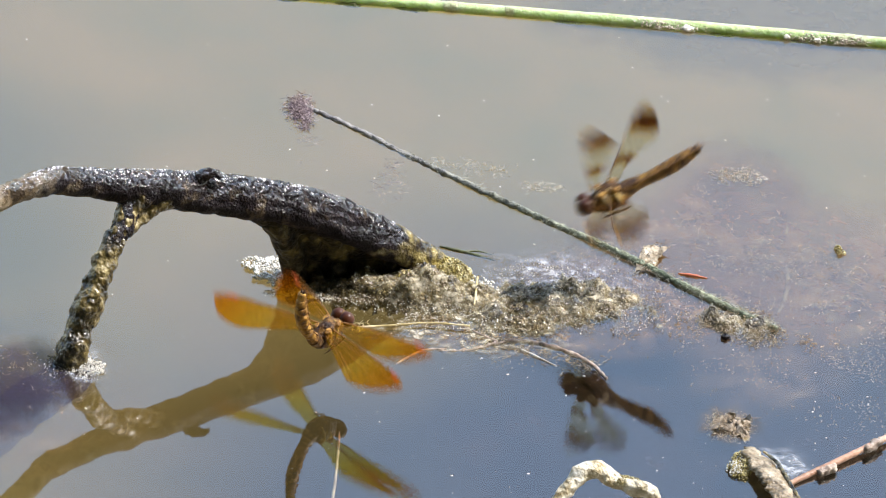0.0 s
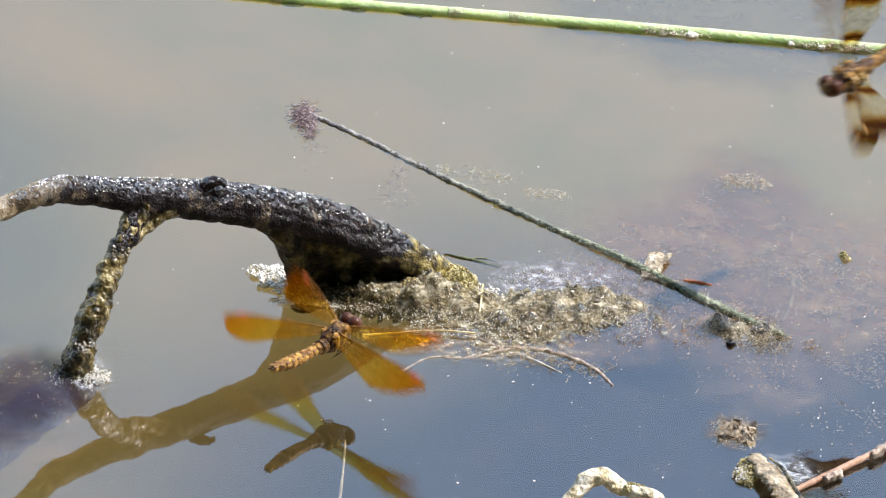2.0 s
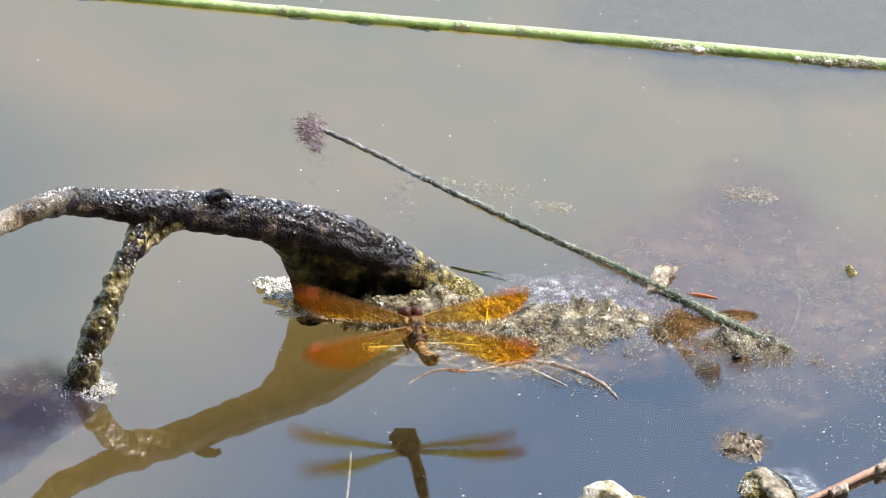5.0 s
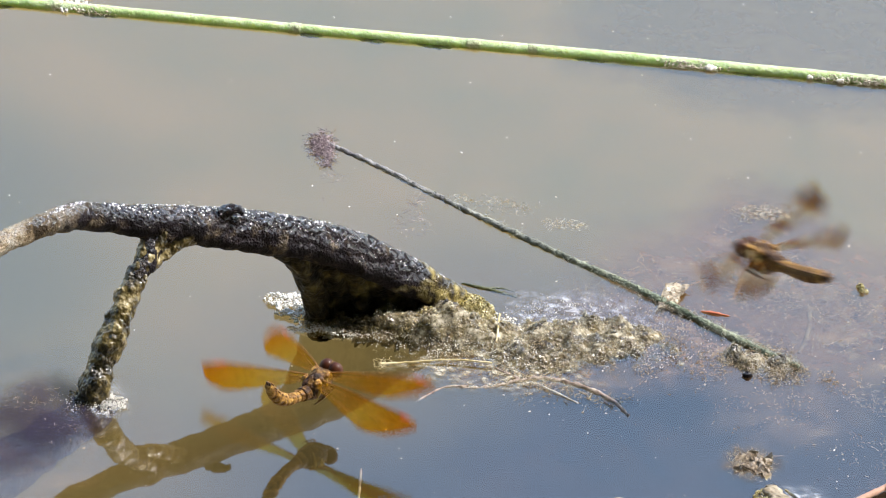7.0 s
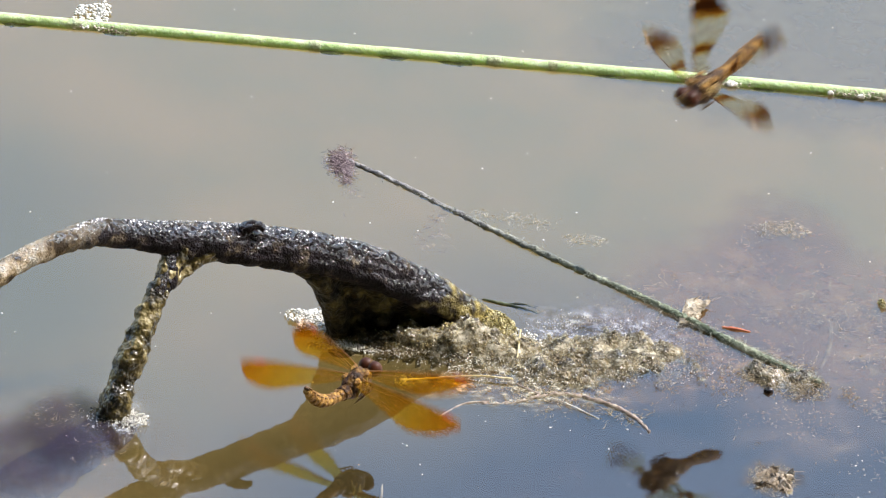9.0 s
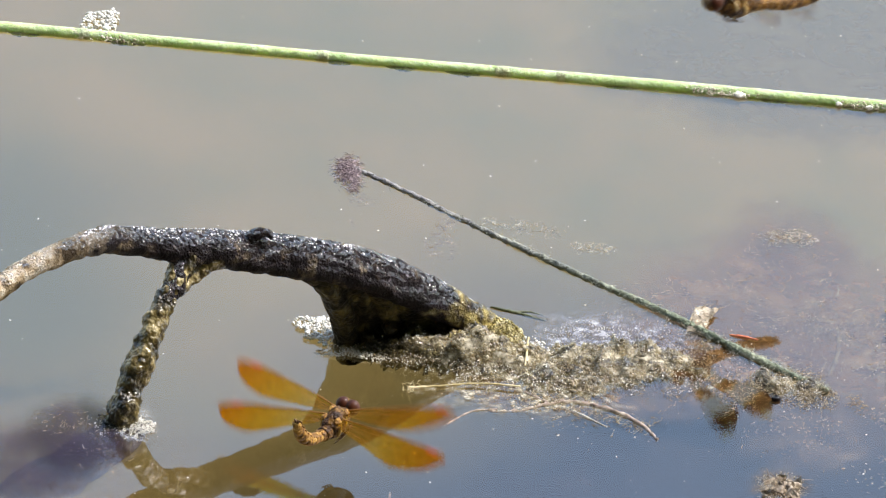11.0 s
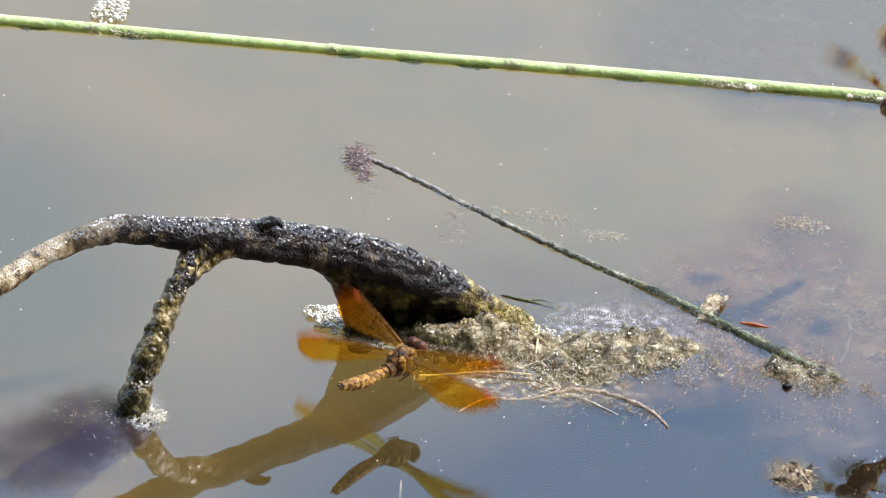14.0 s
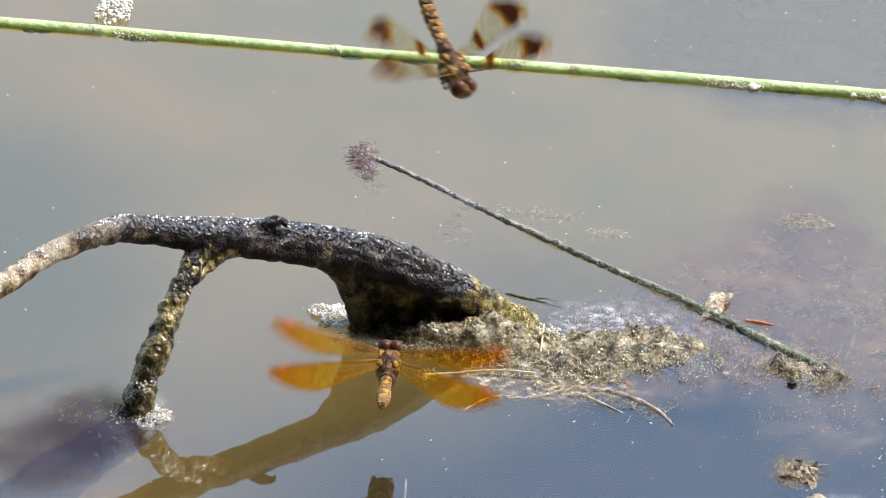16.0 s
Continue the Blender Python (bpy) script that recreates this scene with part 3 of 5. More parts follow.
def grains():
    """Loose crumbs strewn over the crust."""
    rnd, s = random.Random(41), Shape()
    for i in range(26000):
        x, y = rnd.uniform(-32, 64), rnd.uniform(-38, 12)
        z = shoal_height(x, y)
        if z < rnd.uniform(-0.4, 0.3):
            continue
        r = rnd.choice((0.03, 0.04, 0.05, 0.06, 0.08, 0.12))
        s.ball((x, y, z + r * 0.3), (r * rnd.uniform(0.8, 1.8), r, r * rnd.uniform(0.5, 1)), 3, r * 0.4, r, i, rnd.uniform(0, 3))
    # white grains for froth and for the sun's glints on the wet crust
    froth = Shape()
    for i in range(3000):
        x, y = rnd.uniform(-14, 58), rnd.uniform(-36, 2)
        z = shoal_height(x, y)
        if -0.5 < z and noise.noise(Vector((x / 4, y / 4, 9))) > -0.1:
            r = rnd.choice((0.03, 0.04, 0.05, 0.07, 0.1, 0.14))
            froth.ball((x, y, max(z, 0) + r * 0.4), r, 4, r * 0.1, r, i)
    tagged(part("froth_and_glints", froth, FOAM), "white froth grains over the crust, also standing for its glints", "froth", kind="stuff")
    return tagged(part("debris_grains", s, GRAIN, None, "", False), "loose tan and white crumbs strewn over the crust", "debris", kind="stuff")


grains()
tagged(shoal, "crust of tan debris and slime at the foot of the branch", "debris shoal", kind="stuff")

def fibre_cloud(name, mat, seed, n, centre, label, category, length=(3, 8), r=(0.05, 0.11), depth=(-1, -6), flat=0.15, curl=0.8, bends=5, clump=-0.25):
    """Loose algae: fibres thrown round the centres (x, y, spread x, spread y, share)."""
    rnd, s = random.Random(seed), Shape()
    for i in range(n):
        pick = rnd.random() * sum(c[4] for c in centre)
        for cx, cy, ax, ay, share in centre:
            pick -= share
            if pick <= 0:
                break
        a, q = rnd.uniform(0, 2 * math.pi), rnd.random() ** 0.6
        p = Vector((cx + ax * q * math.cos(a), cy + ay * q * math.sin(a), 0))
        keep = noise.noise(p / 9) + 0.7 * noise.noise(p / 3.5)
        if keep < clump:
            continue
        p.z = depth[0] + (depth[1] - depth[0]) * rnd.random() * (0.3 + q)
        b = rnd.uniform(0, 2 * math.pi)
        s.strand(p, (math.cos(b), math.sin(b), rnd.uniform(-flat, flat)), rnd.uniform(*length), rnd.uniform(*r), rnd, bends, curl)
    return tagged(part(name, s, mat), label, category, kind="stuff")


fibre_cloud("algae_mat", FIBRE, 3, 12500, [(40, 0, 26, 18, 6), (64, -6, 24, 16, 4), (48, 24, 8, 14, 1.2), (56, -26, 18, 10, 2.0), (72, -24, 16, 24, 2.6)],
            "cloud of brown stringy algae just under the water", "algae", (0.25, 0.9), (0.025, 0.07), (-0.1, -2.0), curl=1.8, bends=4, clump=0.0)
fibre_cloud("algae_threads", FIBRE, 30, 620, [(42, 10, 18, 14, 3), (48, 26, 7, 12, 1), (66, -2, 20, 12, 3)],
            "long curled brown algae threads under the water", "algae", (2.0, 6.0), (0.02, 0.036), (-0.3, -1.6), 0.08, 0.85, 12, clump=-0.15)
fibre_cloud("algae_crumbs", FIBRE_PALE, 32, 900, [(49.5, -19, 6, 4.5, 1), (44.5, -16, 4, 3, 0.5)],
            "pale yellowish algae crust at the end of the sunken reed", "algae", (0.25, 0.9), (0.04, 0.1), (0.25, -0.3), 0.2, 1.6, clump=-0.3)
fibre_cloud("algae_crumbs", FIBRE_PALE, 4, 4800, [(-8, -14, 18, 5, 1.2), (12, -18, 20, 9, 3.4), (34, -16, 22, 7, 2.4), (53, -18, 11, 6, 1.2)],
            "pale tangled threads lying on the debris crust", "algae", (0.2, 0.8), (0.03, 0.075), (0.9, 0.05), 0.5, 1.8, clump=-0.05)
fibre_cloud("surface_scum", FIBRE_PALE, 6, 4300, [(8, -29, 20, 7, 3), (22, -2, 15, 7, 1.5), (30, -24, 18, 6, 1.6), (36, 0, 18, 12, 1.6), (66, -6, 18, 14, 1.2), (48, 29, 6, 3, 0.4), (47, -17, 9, 6, 2.0), (22, -8, 22, 10, 2.0), (62, -30, 24, 18, 2.4)],
            "thin pale algae threads floating at the surface", "algae", (0.2, 0.7), (0.025, 0.06), (0.12, -0.5), 0.15, 1.9, clump=0.02)
fibre_cloud("algae_wisps", FIBRE_WHITE, 12, 300, [(6.6, 28.0, 6, 2.5, 1), (0.4, 29.4, 4, 2, 1), (15.6, 23.1, 4, 2, 1)], "pale algae wisps at the surface beside a sunken reed", "algae", (0.5, 1.8), (0.025, 0.06), (0.12, -0.3), 0.2, 1.4)
fibre_cloud("algae_crumbs", FIBRE_WHITE, 15, 300, [(47.9, 31.5, 5, 3, 1)], "pale ragged algae crest breaking the surface", "algae", (0.3, 1.0), (0.03, 0.08), (0.25, -0.3), 0.3, 1.4)
fibre_cloud("algae_wisps", FIBRE_PALE, 16, 160, [(-58.7, -51.7, 7, 8, 1), (-64.7, -44.3, 5, 5, 1)], "thin white threads floating over a sunken log", "algae", (0.4, 1.5), (0.02, 0.05), (0.12, -0.2), 0.1, 1.2)
fibre_cloud("algae_wisps", FIBRE, 13, 300, [(-9.5, 19.0, 3, 4, 1), (-8.8, 25.1, 2, 5, 1), (-23.8, 32.5, 2, 7, 1)], "thin brown algae strands hanging under the water", "algae", (0.8, 2.4), (0.02, 0.045), (-0.1, -0.8), 0.2, 1.2)
fibre_cloud("slime_clump", FIBRE_WHITE, 9, 420, [(45.6, -47.0, 3.6, 4.6, 1)],
            "pale brown ragged clump of slime at the water surface", "slime", (0.4, 1.2), (0.03, 0.06), (0.2, -0.5), 0.2, 1.4)


def veil(name, at, half, ramp, label, category, density=0.6, scale=120, stretch=1.0, wave=0.3, seed=0, holes=0.35, core=0.2):
    """A cloud of silt or a film of slime, gently wavy."""
    s = field(-half[0], half[0], -half[1], half[1], half[0] / 16, lambda x, y: wave * noise.noise(Vector((x / 5, y / 5, seed))), -99)
    s.f = [q for q in s.f if min((s.v[k].x / half[0]) ** 2 + (s.v[k].y / half[1]) ** 2 for k in q) < 1.0]
    ob = tagged(part(name, s, veil_material(name, ramp, half, density, scale, stretch, holes, core)), label, category, kind="stuff")
    ob.location = [c * MM for c in at]
    return ob


BROWN = [(0.35, 0.105, 0.053, 0.026), (0.5, 0.165, 0.09, 0.046), (0.65, 0.23, 0.14, 0.078)]
SLIME = [(0.35, 0.15, 0.12, 0.06), (0.5, 0.33, 0.285, 0.18), (0.65, 0.65, 0.61, 0.5)]
VIOLET = [(0.35, 0.022, 0.019, 0.034), (0.6, 0.045, 0.039, 0.066), (0.8, 0.11, 0.1, 0.14)]
MILK = [(0.35, 0.3, 0.35, 0.42), (0.6, 0.6, 0.64, 0.7)]
# the sky's bluish sheen on the wet crust, put into a film's colour
SKY_SHEEN = [(0.35, 0.1, 0.1, 0.14), (0.5, 0.23, 0.24, 0.3), (0.66, 0.62, 0.65, 0.7)]
# near-black sheet added under the lower right water to dim it
NEAR_BLACK = [(0.35, 0.009, 0.006, 0.007), (0.5, 0.018, 0.012, 0.012), (0.65, 0.036, 0.024, 0.021)]
veil("silt_cloud", (66, -42, -2.6), (88, 66), NEAR_BLACK, "near-black sheet added under the water to darken it", "silt", 1.0, 60, seed=21, holes=-0.2, core=0.6)
FLOCK = [(0.35, 0.12, 0.08, 0.05), (0.5, 0.26, 0.19, 0.125), (0.65, 0.46, 0.37, 0.27)]
veil("algae_flock", (58, 0, -0.7), (56, 36), FLOCK, "thin pale brown algae flocks just under the water", "algae", 0.45, 330, 1.3, seed=23, holes=0.42)
veil("silt_cloud", (50, 2.0, -0.9), (50, 42), BROWN, "brown cloud of stirred silt under the water", "silt", 1.0, 120, seed=1, holes=-0.1, core=0.4)
veil("silt_cloud", (48.4, 28.3, -1.2), (17, 28), [(0.35, 0.095, 0.048, 0.014), (0.5, 0.14, 0.074, 0.022), (0.65, 0.19, 0.108, 0.036)], "brown cloud of stirred silt under the water", "silt", 1.0, 140, seed=2, holes=0.05, core=0.3)
veil("silt_cloud", (37.9, -9.7, -0.4), (30, 26), BROWN, "brown cloud of stirred silt round the sunken reed", "silt", 1.0, 300, seed=15, holes=0.22)
veil("silt_cloud", (54, 100, -1.2), (58, 46), [(0.35, 0.1, 0.08, 0.048), (0.6, 0.15, 0.118, 0.066)], "faint grey brown cloud of silt under the open water", "silt", 1.0, 70, seed=5, holes=-0.1, core=0.5)
# dark films added above the water to darken it over the log
veil("slime_film", (-61.5, -47.5, 0.1), (13, 16), VIOLET, "dark violet film added over a sunken log to darken the water", "slime", 0.72, 140, seed=6, holes=0.1, wave=0.03, core=0.35)
veil("slime_film", (-68.5, -57, 0.14), (14, 17), VIOLET, "dark violet film added over a sunken log to darken the water", "slime", 0.62, 140, seed=16, holes=0.1, wave=0.03, core=0.35)
veil("silt_cloud", (-67, -58, -0.3), (36, 46), [(0.35, 0.1, 0.062, 0.03), (0.5, 0.145, 0.094, 0.045), (0.65, 0.2, 0.13, 0.065)], "violet grey cloud of silt round a sunken log", "silt", 0.75, 110, seed=10, holes=0.15)
veil("slime_film", (18.9, -7.5, 0.35), (20, 13), SKY_SHEEN, "thin film on the wet crust coloured like its bluish sky sheen", "slime", 0.8, 420, 1.2, seed=7, holes=0.34, wave=0.15)
veil("silt_cloud", (51, -31, -0.6), (19, 18), [(0.35, 0.09, 0.055, 0.04), (0.5, 0.14, 0.09, 0.066), (0.65, 0.2, 0.14, 0.105)], "brown violet haze of silt below the sunken reed", "silt", 0.8, 200, seed=33, holes=0.22)
veil("silt_cloud", (12, -24.5, -0.5), (32, 10), BROWN, "brown silt and slime in front of the crust", "silt", 0.95, 330, seed=31, holes=0.24)
veil("slime_film", (5.9, -26.0, 0.3), (26, 10), SLIME, "thin tan slime floating in front of the crust", "slime", 0.8, 420, 1.5, seed=9, holes=0.45, wave=0.1)
veil("slime_film", (45.6, -47.3, 0.2), (6.5, 7.5), [(0.35, 0.08, 0.058, 0.036), (0.5, 0.19, 0.145, 0.1), (0.65, 0.36, 0.3, 0.23)], "ragged tan slime film at the water surface", "slime", 1.0, 500, 1.2, seed=11, holes=0.36, wave=0.3)
veil("slime_film", (53.6, -57.5, 0.2), (6, 7), MILK, "milky film round a rotting leaf", "slime", 0.8, 420, 1.5, seed=12, holes=0.4, wave=0.1)
veil("slime_film", (-53.4, -44.7, 0.2), (5, 8), MILK, "thin milky film round the foot of the side shoot", "slime", 0.7, 420, 2.0, seed=8, holes=0.45, wave=0.1)


def bead_material():
    """Milky clear slime with a wet gloss."""
    m = bpy.data.materials.new("clear_slime")
    m.use_nodes = True
    n, l = m.node_tree.nodes, m.node_tree.links
    b = n["Principled BSDF"]
    b.inputs["Base Color"].default_value = (0.8, 0.76, 0.64, 1)
    b.inputs["Roughness"].default_value = 0.12
    tr, mix = n.new("ShaderNodeBsdfTransparent"), n.new("ShaderNodeMixShader")
    tr.inputs["Color"].default_value = (0.98, 0.96, 0.88, 1)
    mix.inputs["Fac"].default_value = 0.16
    l.new(tr.outputs[0], mix.inputs[1])
    l.new(b.outputs[0], mix.inputs[2])
    l.new(mix.outputs[0], n["Material Output"].inputs["Surface"])
    return m


def slime_beads():
    """Bubbles and jelly beads half sunk in the crust."""
    rnd, s = random.Random(61), Shape()
    for i in range(1500):
        x, y = rnd.gauss(4, 17), rnd.gauss(-17, 6)
        z = shoal_height(x, y)
        if z < -0.6 or not (-24 < x < 60) or noise.noise(Vector((x / 5, y / 5, 3))) < -0.15:
            continue
        r = rnd.choice((0.1, 0.13, 0.16, 0.2, 0.24, 0.3, 0.38))
        s.ball((x, y, max(z, 0) + r * 0.15), (r, r, r * 0.8), 6, r * 0.12, r, i)
    for i in range(420):
        x, y, r = rnd.gauss(-5, 9), rnd.gauss(-16.5, 2.6), rnd.choice((0.2, 0.25, 0.3, 0.36, 0.44))
        z = shoal_height(x, y)
        if z > -0.5 and x > -24:
            s.ball((x, y, max(z, 0) + r * 0.1), (r, r, r * 0.75), 8, r * 0.1, r, i)
    return tagged(part("slime_beads", s, bead_material()), "clear wet bubbles and beads of slime on the crust", "slime", kind="stuff")


slime_beads()


def crust_film(at, half):
    """Slime that drapes over the crust."""
    def drape(x, y):
        return max(shoal_height(x + at[0] + a, y + at[1] + b) for a, b in ((0, 0), (0.7, 0), (-0.7, 0), (0, 0.7), (0, -0.7))) - 0.25
    s = field(-half[0], half[0], -half[1], half[1], 0.55, drape, -0.2)
    ob = tagged(part("slime_film", s, veil_material("crust_slime", SLIME, half, 0.9, 420, 1.6, 0.42)), "wet yellowish slime draped over the debris crust", "slime", kind="stuff")
    ob.location = [at[0] * MM, at[1] * MM, 0]


crust_film((2, -16), (26, 14))
crust_film((30, -16), (32, 12))

# sunken log under the side shoot
log = thing("sunken_log", "dark violet slimy log just under the water", "log")
fused(part("trunk", Shape().tube([(-54.1, -35.9, -5.0), (-58.0, -40.9, -5.8), (-62.5, -47.0, -6.5), (-69.1, -57.1, -7.2), (-75.7, -66.4, -8.5)], [2.6, 3.0, 3.6, 4.2, 4.8], 24, 0.8, 0.8, 4), LOGSKIN, log), 0.5, 0.8)


def crumb_heap(name, n, at, spread, size, mat, label, category, seed, height=1.0):
    """A heap of tiny bubbles or grains."""
    rnd, s = random.Random(seed), Shape()
    for i in range(n):
        a, q = rnd.uniform(0, 2 * math.pi), math.sqrt(rnd.random())
        r = rnd.uniform(*size)
        q *= 0.75 + 0.8 * noise.noise(Vector((math.cos(a) * 1.3, math.sin(a) * 1.3, seed)))
        s.ball((spread[0] * q * math.cos(a), spread[1] * q * math.sin(a), rnd.uniform(0, height) * (1 - q * q) + r * 0.4), (r, r, r * rnd.uniform(0.6, 1)), 4, r * 0.25, r, i)
    ob = tagged(part(name, s, mat), label, category, kind="stuff")
    ob.location = [c * MM for c in at]
    return ob


crumb_heap("foam_patch", 600, (-27.5, -10.8, 0.0), (4.6, 6.0), (0.1, 0.3), FOAM, "white foam caught behind the branch", "foam", 11)
crumb_heap("foam_patch", 500, (-53.0, -44.6, 0.0), (3.1, 3.2), (0.05, 0.16), FOAM, "white foam round the foot of the side shoot", "foam", 12)
crumb_heap("foam_patch", 260, (-55.3, -44.4, 0.1), (6, 6), (0.03, 0.09), FOAM, "scattered white froth grains round the side shoot", "foam", 26, 0.3)
crumb_heap("yellow_slime", 500, (-55.4, -43.6, 0.0), (4.0, 3.2), (0.05, 0.16), SLIMY, "olive slime round the foot of the side shoot", "slime", 27, 1.0)
crumb_heap("foam_patch", 260, (-72.7, 89.8, 0.0), (5.0, 6.5), (0.12, 0.4), FOAM, "white bubbly foam drifting beside the green reed", "foam", 13)
crumb_heap("debris_rim", 2600, (-15.8, -16.9, 0.0), (12, 3.0), (0.04, 0.13), GRAIN, "grey and white crumbs washed against the branch", "debris", 14, 1.2)


crumb_heap("yellow_slime", 1900, (0.4, -8.8, 0.2), (5.4, 3.8), (0.06, 0.22), MOSS, "pale yellow green slime on the end of the branch", "slime", 16, 3.2)
crumb_heap("yellow_slime", 1500, (-14.0, -16.6, 0.4), (9.0, 2.2), (0.07, 0.22), SLIMY, "olive slime at the foot of the hollow flare", "slime", 17, 2.4)
crumb_heap("yellow_slime", 900, (-5.0, -14.0, 0.6), (5.5, 2.2), (0.07, 0.2), MOSS, "olive slime beside the end of the branch", "slime", 29, 3.0)
crumb_heap("foam_patch", 90, (6.6, -12.4, 0.4), (4.6, 5.5), (0.06, 0.24), FOAM, "white glistening froth on the debris crust", "foam", 18, 0.6)
crumb_heap("foam_patch", 420, (-20.6, -18.0, 0.1), (6.5, 1.9), (0.05, 0.17), FOAM, "white glistening froth along the foot of the branch", "foam", 31, 0.7)
# white grains that stand for the sheen of the sky on wet crust
crumb_heap("foam_patch", 320, (16.6, -5.6, 0.2), (12, 4.5), (0.03, 0.11), FOAM, "fine white grains along the debris crust, for its bluish sky sheen", "foam", 21, 0.8)
crumb_heap("foam_patch", 500, (23.5, -18.3, 0.3), (17, 5.5), (0.03, 0.1), FOAM, "scattered white froth grains on the debris crust", "foam", 22, 0.8)
crumb_heap("foam_patch", 600, (2.2, -21.6, 0.4), (18, 6), (0.03, 0.11), FOAM, "white glistening grains on the front of the crust", "foam", 24, 0.9)
crumb_heap("foam_patch", 420, (32.5, -9.5, 0.1), (15, 14), (0.03, 0.1), FOAM, "scattered white froth grains between crust and reed", "foam", 28, 0.4)
crumb_heap("foam_patch", 260, (49.5, -18.5, 0.1), (6, 5), (0.03, 0.1), FOAM, "scattered white froth grains by the sunken reed", "foam", 23, 0.6)


# ---- reeds ----
def floating_reed():
    """The green reed along the far side; its own x runs along it."""
    b = thing("floating_reed", "long smooth pale green reed floating on the pond", "reed", (0, 83.3, 0.2))

    def bow(x):
        return 0.18 * math.sin(x / 37) + 0.1 * math.sin(x / 15)

    xs = range(-170, 171, 5)
    part("stem", Shape().tube([(x, bow(x), 0.0) for x in xs], [0.94 + 0.05 * math.sin(x / 23) for x in xs], 18, 2.0, 0.07, 5), REED, b)
    rnd = random.Random(8)
    for x, big in ((-33.5, 0.9), (-1.7, 1.2), (8.5, 0.8), (-76, 1.2), (68, 2.4), (-118, 0.9), (118, 1.0)):
        part("joint", Shape().tube([(x - 1.1 * big, bow(x), 0), (x, bow(x), 0.05), (x + 1.3 * big, bow(x), 0)], [0.9, 0.99, 0.9], 16, 0.3, 0.14, 0.8, x), NODE, b, "brown crusted joint")
    # sludge that clings along the underside
    for x, half in ((-86, 3.0), (-68, 3.4), (-30.5, 2.2), (-19.6, 2.6), (-8.7, 3.0), (19, 3.2), (46, 2.4), (61, 3.0), (-104, 3.0)):
        pts = [(x + half * k / 3, bow(x) - 0.6 - 0.12 * math.cos(k * 1.3 + x), -0.72) for k in range(-3, 4)]
        part("sludge", Shape().tube(pts, [0.1, 0.36, 0.5, 0.45, 0.52, 0.34, 0.08], 10, 0.4, 0.22, 0.9, x), SLUDGE, b, "grey sludge under the reed")
    # crusts of debris
    for x, half, n in ((36.5, 6.0, 150), (62.5, 5.0, 110), (68.5, 2.6, 90), (-70.0, 4.0, 50)):
        s = Shape()
        for i in range(n):
            q = x + rnd.gauss(0, half * 0.5)
            r = rnd.uniform(0.06, 0.26)
            a = rnd.uniform(1.0, 4.4)
            s.ball((q, bow(q) + math.cos(a) * 0.95, math.sin(a) * 0.8), (r * 1.4, r, r * 0.8), 4, r * 0.5, r, i, rnd.uniform(0, 3))
        for i in range(n // 2):
            q = x + rnd.gauss(0, half * 0.6)
            s.strand((q, bow(q) - rnd.uniform(0.4, 1.1), rnd.uniform(-0.2, 0.3)), (rnd.uniform(-1, 1), -rnd.uniform(0.1, 1), 0), rnd.uniform(0.5, 1.8), rnd.uniform(0.04, 0.09), rnd, 4, 0.9)
        tagged(part("debris_crust", s, FIBRE_WHITE, b, "tan crumbs caught on the reed"), kind="stuff")
    for x, y, r in ((39.8, -1.1, 0.75), (57.2, -1.2, 0.5), (62.6, -1.5, 0.5)):
        part("pale_lump", Shape().ball((x, y, 0.2), (r * 1.3, r, r * 0.7), 10, r * 0.5, 0.6, x), SPECK, b, "whitish lump of slime")
    return b


reed = floating_reed()


def sunken_reed():
    b = thing("sunken_reed", "thin dark green reed lying under the water with algae on it", "reed")
    a, e = Vector((-25.9, 44.1, -0.1)), Vector((53.5, -17.7, 0.3))
    pts = [a.lerp(e, k / 12) + Vector((0, 0.4 * math.sin(k), 0.12 * math.sin(k * 1.7))) for k in range(13)]
    part("stem", Shape().tube(pts, [0.36, 0.42, 0.44, 0.46, 0.48, 0.5, 0.52, 0.55, 0.58, 0.6, 0.6, 0.5, 0.25], 12, 0.3, 0.22, 1.4), REED_DARK, b)
    rnd = random.Random(21)
    s = Shape()
    for i in range(1100):
        k = rnd.random() ** 0.45
        s.strand(a.lerp(e, k) + Vector((0, rnd.uniform(-0.4, 0.5), 0.2)), (rnd.uniform(-1, 1), rnd.uniform(-0.8, 1), rnd.uniform(-0.3, 0.1)), rnd.uniform(0.4, 2.2), rnd.uniform(0.03, 0.08), rnd, 4, 1.1)
    tagged(part("algae_fringe", s, FUZZ, b), kind="stuff")
    s = Shape()
    for i in range(1100):
        hang = rnd.random() < 0.25
        p = Vector((rnd.gauss(0.9, 0.45), -rnd.uniform(0.5, 8.0), 0)) if hang else Vector((rnd.gauss(-0.6, 1.0), rnd.gauss(-0.9, 2.0), 0))
        way = (rnd.gauss(0.15, 0.3), -1, 0) if hang else (rnd.uniform(-1, 1), rnd.uniform(-1.6, 0.8), 0)
        s.strand(a + p + Vector((0, 0, rnd.uniform(-0.3, 0.5))), (way[0], way[1], rnd.uniform(-0.1, 0.1)), rnd.uniform(0.6, 2.0), rnd.uniform(0.04, 0.09), rnd, 5, 0.6 if hang else 1.2)
    for i in range(60):
        r = rnd.uniform(0.2, 0.5)
        s.ball(a + Vector((rnd.gauss(-0.4, 0.7), rnd.gauss(-0.8, 1.4), 0)), (r, r * 1.4, r * 0.5), 5, r * 0.5, 0.4, i)
    tagged(part("root_tuft", s, TUFT, b, "violet brown rotten root tuft"), kind="stuff")
    return b


sunken = sunken_reed()


